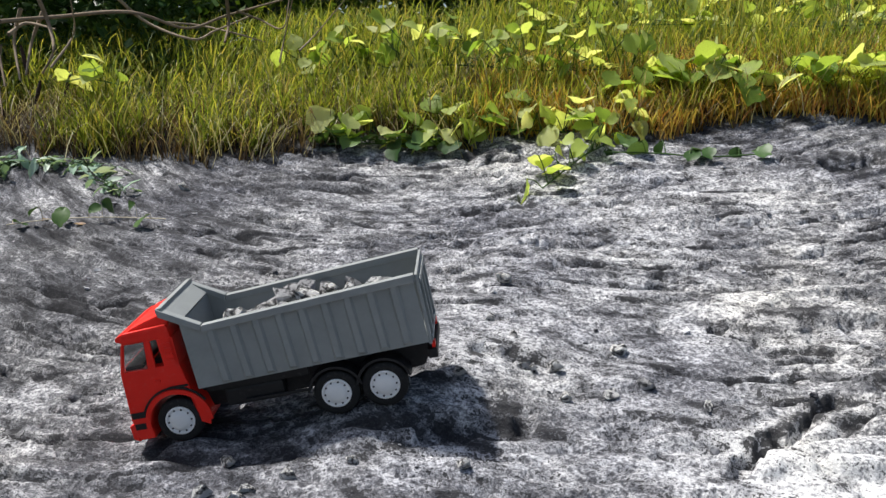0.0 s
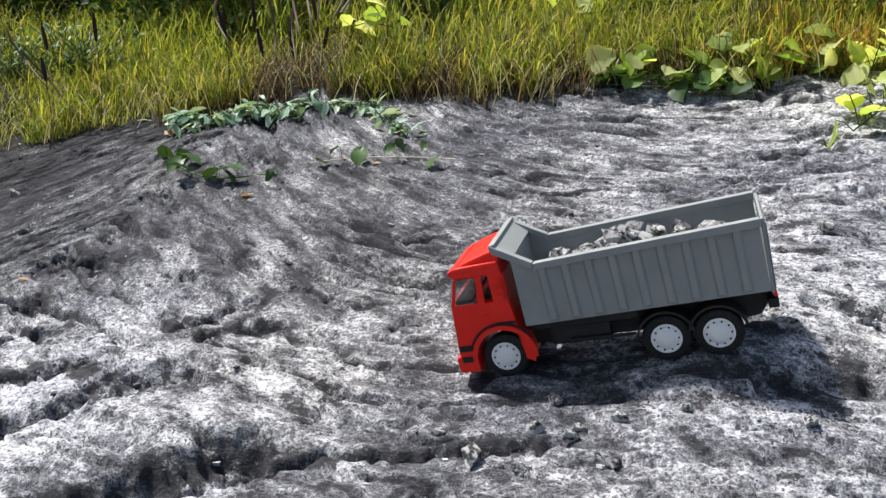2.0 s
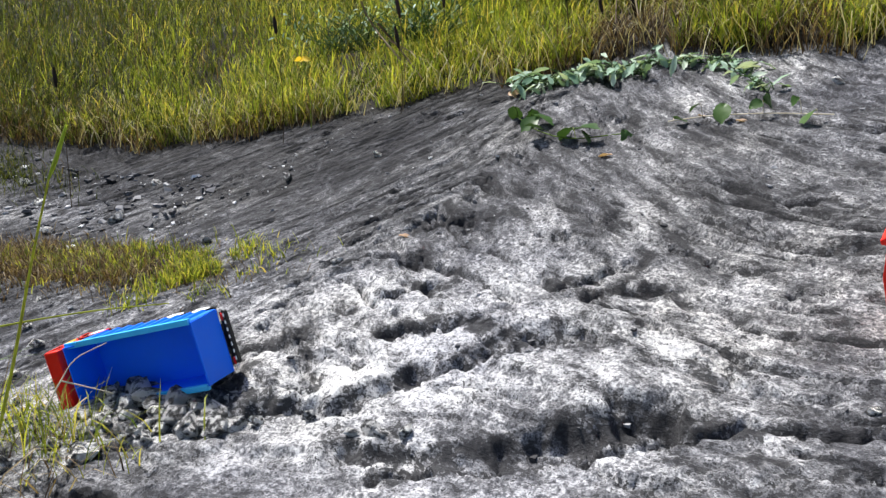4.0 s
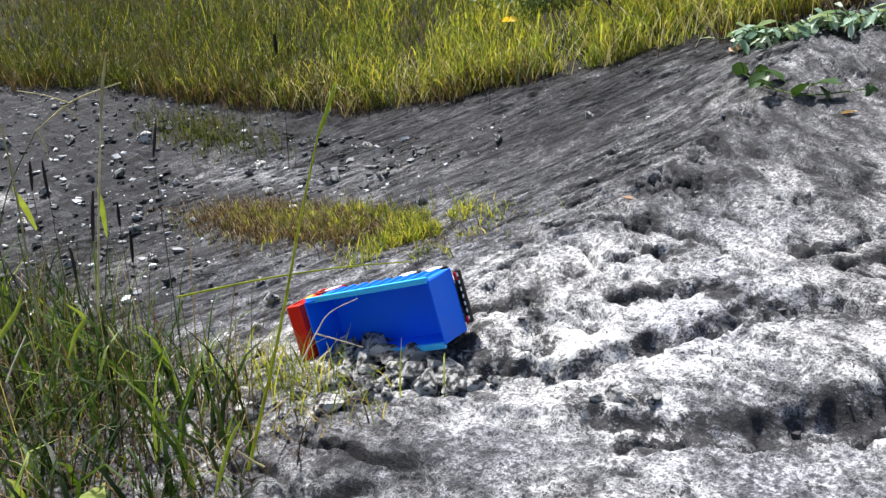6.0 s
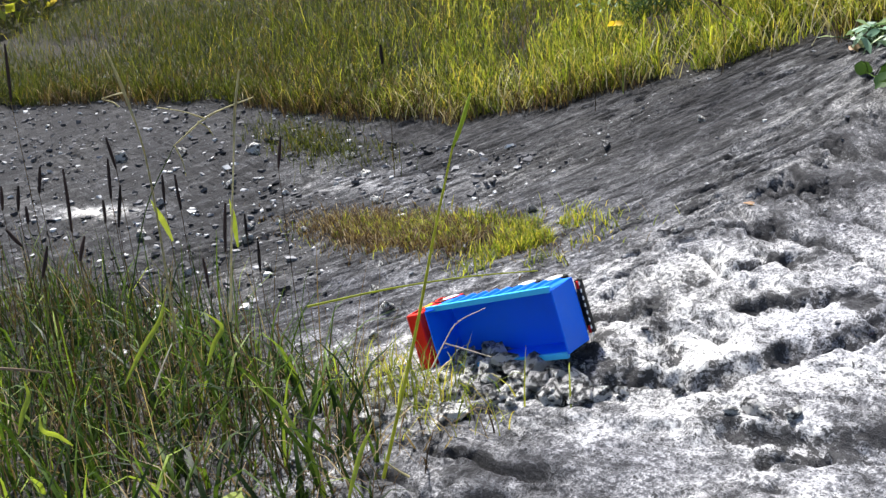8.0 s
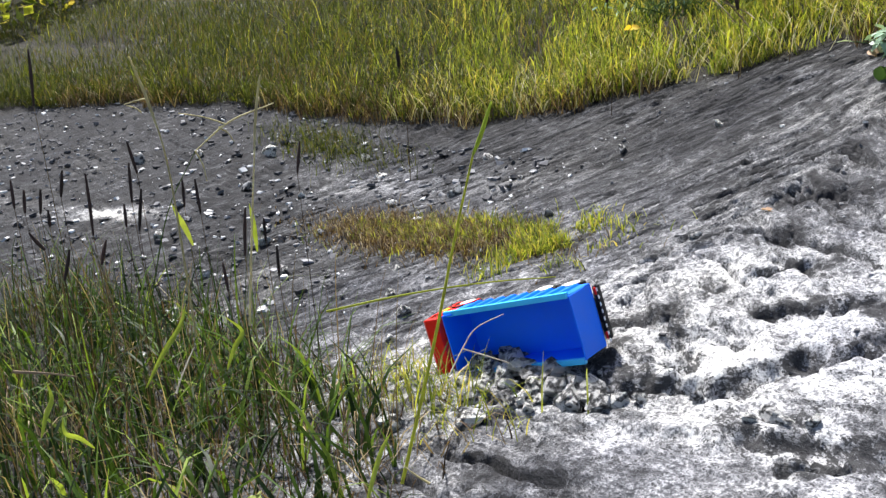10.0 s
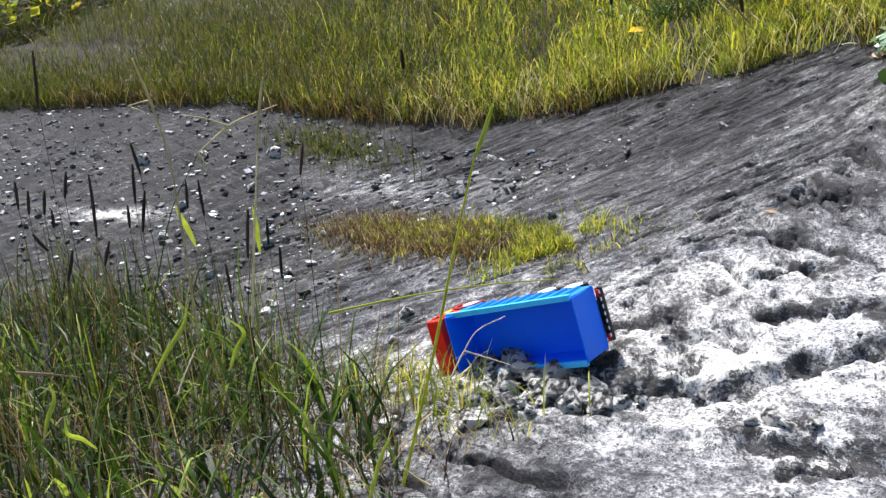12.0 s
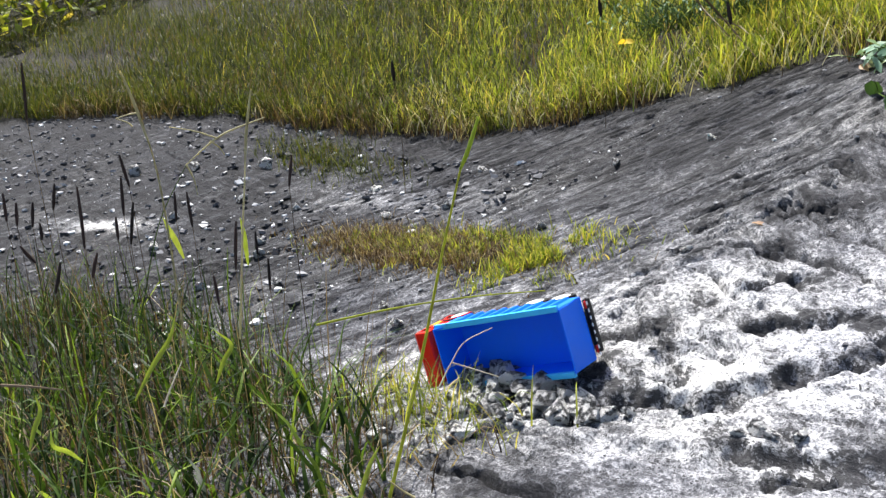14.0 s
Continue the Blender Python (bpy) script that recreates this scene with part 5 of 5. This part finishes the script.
def creeper(name, line, count, size, mat, label, spread=0.05, rise=(0.02, 0.07), seed=0, tilt=0.5, category="creeper", stem=0.0018, stem_mat=None):
    """A trailing stem along the line with leaves on short stalks."""
    rng = random.Random(seed)
    t = new(name)
    tagged(t, label, category)
    pts = smooth_line(line, 8)
    v, f = tube(pts, [stem] * len(pts), 5)
    st = new("stem", mesh_of("stem", v, f, stem_mat or VINESHADE, True))
    st.parent = t
    for k in range(count):
        p = pts[min(len(pts) - 1, int(len(pts) * (k + rng.random()) / count))]
        a = rng.uniform(0, 6.3)
        q = Vector((p.x + math.cos(a) * spread * rng.uniform(0.2, 1), p.y + math.sin(a) * spread * rng.uniform(0.2, 1), 0))
        q.z = max(p.z, float(height(q.x, q.y))) + rng.uniform(*rise)
        v, f = tube([p, (p + q) / 2 + Vector((0, 0, 0.006)), q], [stem * 0.7] * 3, 4)
        sk = new("leaf_stalk", mesh_of("leaf_stalk", v, f, stem_mat or VINESHADE, True))
        sk.parent = t
        ob = new("leaf", rng.choice(LEAVES[mat.name]))
        s = size * rng.uniform(0.65, 1.25)
        ob.matrix_world = Matrix.Translation(q) @ Euler((rng.gauss(0, tilt), rng.gauss(0.25, tilt), rng.uniform(0, 6.3))).to_matrix().to_4x4() @ Matrix.Scale(s, 4)
        ob.parent = t
    return t


def gline(*pts, up=0.012):
    return [on_ground(x, y, up) for x, y in pts]


creeper("creeper", gline((-0.27, 2.29), (-0.08, 2.27), (0.10, 2.28), (0.30, 2.24)), 60, 0.060, VINE, "bright green heart-leaved creeper along the rock edge", 0.07, (0.005, 0.07), 1)
creeper("creeper", gline((-0.30, 2.27), (-0.14, 2.25), (0.0, 2.24)), 22, 0.055, VINESHADE, "dark green low creeper leaves at the rock edge", 0.04, (0.005, 0.025), 2, 0.35)
creeper("creeper", gline((0.46, 2.27), (0.37, 2.18), (0.31, 2.08), (0.22, 1.97)), 30, 0.048, VINE, "bright green creeper sprawling out over the rock", 0.05, (0.01, 0.08), 3, 0.8)
creeper("creeper", gline((0.36, 2.12), (0.48, 2.09), (0.58, 2.07), (0.69, 2.07)), 9, 0.055, VINESHADE, "dark green creeper shoot lying on the rock", 0.03, (0.005, 0.03), 4, 0.5)
creeper("creeper", gline((0.40, 2.36), (0.62, 2.38), (0.85, 2.36), (1.10, 2.38), (1.4, 2.42), up=0.04), 120, 0.074, VINE, "pale green broad-leaved creeper over the bank grass", 0.09, (0.01, 0.09), 5, 0.32)
creeper("creeper", gline((-0.42, 2.55), (-0.20, 2.55), (0.0, 2.50), (0.25, 2.46), (0.45, 2.42), up=0.08), 100, 0.046, VINE, "yellow-green creeper climbing through the bank grass", 0.10, (0.0, 0.12), 6, 0.6)
creeper("creeper", gline((0.2, 2.9), (0.6, 2.85), (1.0, 2.8), (1.5, 2.75), up=0.10), 120, 0.048, VINE, "yellow-green creeper high on the bank", 0.12, (0.0, 0.10), 7, 0.6)
creeper("creeper", gline((-1.05, 2.45), (-0.98, 2.42), (-0.90, 2.44), up=0.13), 7, 0.06, VINE, "small light green climber in the bank grass", 0.05, (0.0, 0.06), 8, 0.6)
creeper("rock_sprig", gline((-0.86, 1.80), (-0.77, 1.825), (-0.66, 1.83), (-0.54, 1.82)), 7, 0.038, VINESHADE, "small green sprig lying on the bare rock", 0.015, (0.003, 0.03), 9, 0.6, "sprig", 0.0012, PALE)
creeper("rock_sprig", gline((-1.26, 1.86), (-1.16, 1.78), (-1.05, 1.73), (-0.95, 1.77)), 9, 0.045, VINESHADE, "dark green sprig hanging over a rock ledge", 0.02, (0.003, 0.03), 10, 0.5, "sprig", 0.0014, TUFT)
creeper("weed", gline((-1.40, 2.12), (-1.30, 2.12), (-1.20, 2.16), (-1.08, 2.18)), 120, 0.05, WEED, "blue-green leafy weeds at the foot of the bank", 0.075, (0.004, 0.035), 11, 0.45, "weed")
creeper("weed", gline((-1.10, 2.20), (-0.98, 2.20), (-0.86, 2.18), (-0.72, 2.02)), 80, 0.042, WEED, "blue-green leafy weeds trailing along the rock edge", 0.05, (0.003, 0.022), 12, 0.4, "weed")
creeper("weed", gline((-2.35, 2.35), (-2.1, 2.40), (-1.85, 2.42), up=0.09), 220, 0.022, WEED, "pale small-leaved weed among the bank grass", 0.20, (0.05, 0.15), 13, 0.7, "weed")


def flower(at, size, label):
    """Five rounded petals round a small boss, on a thin stem."""
    t = new("flower")
    tagged(t, label, "flower")
    for k in range(5):
        p = new("petal", PETAL)
        p.matrix_world = Matrix.Translation(at) @ Euler((0.9, 0, 2 * math.pi * k / 5 + 0.3)).to_matrix().to_4x4() @ Matrix.Scale(size, 4)
        p.parent = t
    foot = Vector((at[0] + 0.02, at[1], float(height(at[0] + 0.02, at[1]))))
    v, f = tube(smooth_line([foot, (foot + Vector(at)) / 2 + Vector((0.01, 0, 0)), at]), [0.0015] * 11, 5)
    st = new("stem", mesh_of("stem", v, f, TUFT, True))
    st.parent = t


PETAL = leaf_mesh("petal", FLOWER, 90, 0.03, 0.8)
flower((-2.06, 1.98, 0.30), 0.022, "small yellow flower on a thin stem in the grass")
flower((0.62, 2.45, 0.62), 0.022, "small yellow flower among the creeper leaves")
_dry = new("fallen_leaf", leaf_mesh("fallen_leaf", DRYLEAF, 91, 0.12, 0.8))
_dry.matrix_world = Matrix.Translation(on_ground(-1.42, 2.09, 0.02)) @ Euler((0.5, 0.3, 1.0)).to_matrix().to_4x4() @ Matrix.Scale(0.06, 4)
tagged(_dry, "curled pinkish-brown fallen leaf beside the weeds", "leaf")
for x, y, a, s in ((-1.19, 1.30, 0.4, 0.03), (-0.80, 1.845, 2.2, 0.03), (-0.72, 1.80, 0.2, 0.035), (-0.92, 1.66, 2.9, 0.035)):
    _bit = new("fallen_leaf", _dry.data)
    _bit.matrix_world = Matrix.Translation(on_ground(x, y, 0.006)) @ Euler((0.1, 0.1, a)).to_matrix().to_4x4() @ Matrix.Diagonal((s, s * 0.45, s, 1))
    tagged(_bit, "small pale dry leaf lying flat on the rock", "leaf")


creeper("creeper", [(-1.181, 0.278, -0.161), (-1.171, 0.278, -0.131), (-1.181, 0.288, -0.111)], 3, 0.055, VINE, "pale green lobed leaves low in the tussock", 0.02, (0.0, 0.02), 14, 0.4)


# ---- dead branches over the bank ----
def twig(points, r, label):
    line = smooth_line(points, 6)
    v, f = tube(line, [r * (1 - 0.6 * i / len(line)) for i in range(len(line))], 6)
    tagged(new("dead_branch", mesh_of("dead_branch", v, f, BARK, True)), label, "branch", "dead branches")


twig([(-1.125, 2.265, 0.638), (-1.029, 2.362, 0.664), (-0.833, 2.353, 0.683), (-0.719, 2.447, 0.657), (-0.633, 2.515, 0.701), (-0.467, 2.465, 0.743)], 0.006, "thin dry leafless branch over the bank grass")
twig([(-1.03, 2.251, 0.719), (-1.025, 2.309, 0.644), (-0.978, 2.241, 0.572), (-1.022, 2.271, 0.517)], 0.006, "thin dry leafless branch over the bank grass")
twig([(-0.905, 2.419, 0.733), (-0.845, 2.497, 0.672), (-0.707, 2.459, 0.63), (-0.665, 2.517, 0.659), (-0.589, 2.579, 0.707)], 0.005, "thin dry leafless branch over the bank grass")
twig([(-0.579, 2.433, 0.705), (-0.534, 2.492, 0.692), (-0.456, 2.425, 0.666), (-0.449, 2.464, 0.743)], 0.0035, "thin dry leafless branch over the bank grass")
twig([(-0.62, 2.468, 0.752), (-0.627, 2.519, 0.684), (-0.612, 2.437, 0.625)], 0.006, "thin dry leafless branch over the bank grass")
twig([(-0.412, 2.433, 0.611), (-0.378, 2.48, 0.661), (-0.291, 2.399, 0.741)], 0.003, "thin dry leafless branch over the bank grass")
twig([(-0.473, 2.472, 0.582), (-0.469, 2.512, 0.66), (-0.428, 2.422, 0.753)], 0.003, "thin dry leafless branch over the bank grass")
twig([(-1.004, 2.279, 0.532), (-0.973, 2.337, 0.621), (-0.938, 2.25, 0.696)], 0.004, "thin dry leafless branch over the bank grass")
twig([(-0.807, 2.519, 0.676), (-0.736, 2.59, 0.679), (-0.609, 2.54, 0.656), (-0.547, 2.605, 0.642)], 0.004, "thin dry leafless branch over the bank grass")
twig([(-1.237, 2.316, 0.582), (-1.242, 2.368, 0.48), (-1.205, 2.289, 0.389)], 0.004, "thin dry leafless branch over the bank grass")
twig([(-1.172, 2.351, 0.586), (-1.201, 2.389, 0.497), (-1.153, 2.317, 0.406)], 0.004, "thin dry leafless branch over the bank grass")
twig([(-1.35, 2.251, 0.575), (-1.382, 2.285, 0.518), (-1.313, 2.226, 0.458)], 0.004, "thin dry leafless branch over the bank grass")
twig([(-1.168, 2.313, 0.673), (-1.185, 2.36, 0.584), (-1.132, 2.295, 0.481)], 0.006, "thin dry leafless branch over the bank grass")
twig([(-1.114, 2.342, 0.678), (-1.151, 2.378, 0.601), (-1.101, 2.311, 0.497)], 0.006, "thin dry leafless branch over the bank grass")
twig([(-1.065, 2.367, 0.682), (-1.113, 2.397, 0.604), (-1.089, 2.317, 0.512)], 0.006, "thin dry leafless branch over the bank grass")
twig([(-1.142, 2.333, 0.612), (-1.124, 2.389, 0.647), (-1.023, 2.343, 0.631)], 0.006, "thin dry leafless branch over the bank grass")
twig([(-2.014, 2.221, 0.429), (-1.988, 2.295, 0.324), (-1.864, 2.274, 0.239)], 0.003, "thin dry leafless branch over the bank grass")
twig([(-1.895, 2.135, 0.397), (-1.869, 2.204, 0.32), (-1.754, 2.17, 0.227)], 0.0035, "thin dry leafless branch over the bank grass")
twig([(-1.87, 2.152, 0.348), (-1.844, 2.221, 0.313), (-1.776, 2.161, 0.297)], 0.0025, "thin dry leafless branch over the bank grass")
twig([(-2.016, 2.207, 0.461), (-2.02, 2.26, 0.393), (-1.912, 2.233, 0.309), (-1.899, 2.296, 0.255)], 0.003, "thin dry leafless branch over the bank grass")


# ---- undergrowth behind the bank ----
def undergrowth(name, x0, x1, y0, y1, count, tall, mat, label, seed, size):
    """A thicket of stems and many small leaves with an uneven top."""
    rng = np.random.RandomState(seed)
    x, y = x0 + (x1 - x0) * rng.rand(count), y0 + (y1 - y0) * rng.rand(count)
    z0 = base_height(x, y)
    crown = tall * (0.65 + 0.55 * perlin(x * 1.3, y * 1.3, seed) + 0.25 * perlin(x * 5, y * 5, seed + 1))
    z = z0 + np.maximum(crown, 0.12) * rng.rand(count) ** 0.8
    a, b = rng.rand(count) * 6.283, rng.normal(0, 0.7, count)
    s = size * (0.5 + rng.rand(count))
    d = np.stack([np.cos(a) * np.cos(b), np.sin(a) * np.cos(b), np.sin(b)], -1)
    w = np.stack([-np.sin(a), np.cos(a), 0.3 * rng.normal(0, 1, count)], -1)
    p = np.stack([x, y, z], -1)
    verts = np.stack([p, p + d * s[:, None] * 0.5 + w * s[:, None] * 0.3, p + d * s[:, None], p + d * s[:, None] * 0.5 - w * s[:, None] * 0.3], 1).reshape(-1, 3)
    quads = np.arange(count * 4).reshape(-1, 4)
    tagged(new(name, fast_mesh(name, verts, quads, mat)), label, "undergrowth", kind="stuff")


undergrowth("undergrowth", -6.0, 4.0, 3.5, 4.6, 26000, 1.1, TUFT, "dark green bushes on top of the bank", 77, 0.07)
undergrowth("undergrowth", -9.0, 4.5, 4.6, 6.2, 26000, 1.5, TUFT, "dark green scrub standing behind the grassy bank", 71, 0.09)
undergrowth("undergrowth", -12.0, -7.6, 0.5, 6.0, 12000, 1.2, BANK, "green scrub beyond the rock hollow", 73, 0.09)
# scrub added in dark leaves for the shadows within the bank grass
undergrowth("undergrowth", -2.2, -0.9, 2.75, 3.3, 9000, 0.8, VINESHADE, "tangled scrub under dead branches, made dark for the shadows there", 75, 0.04)
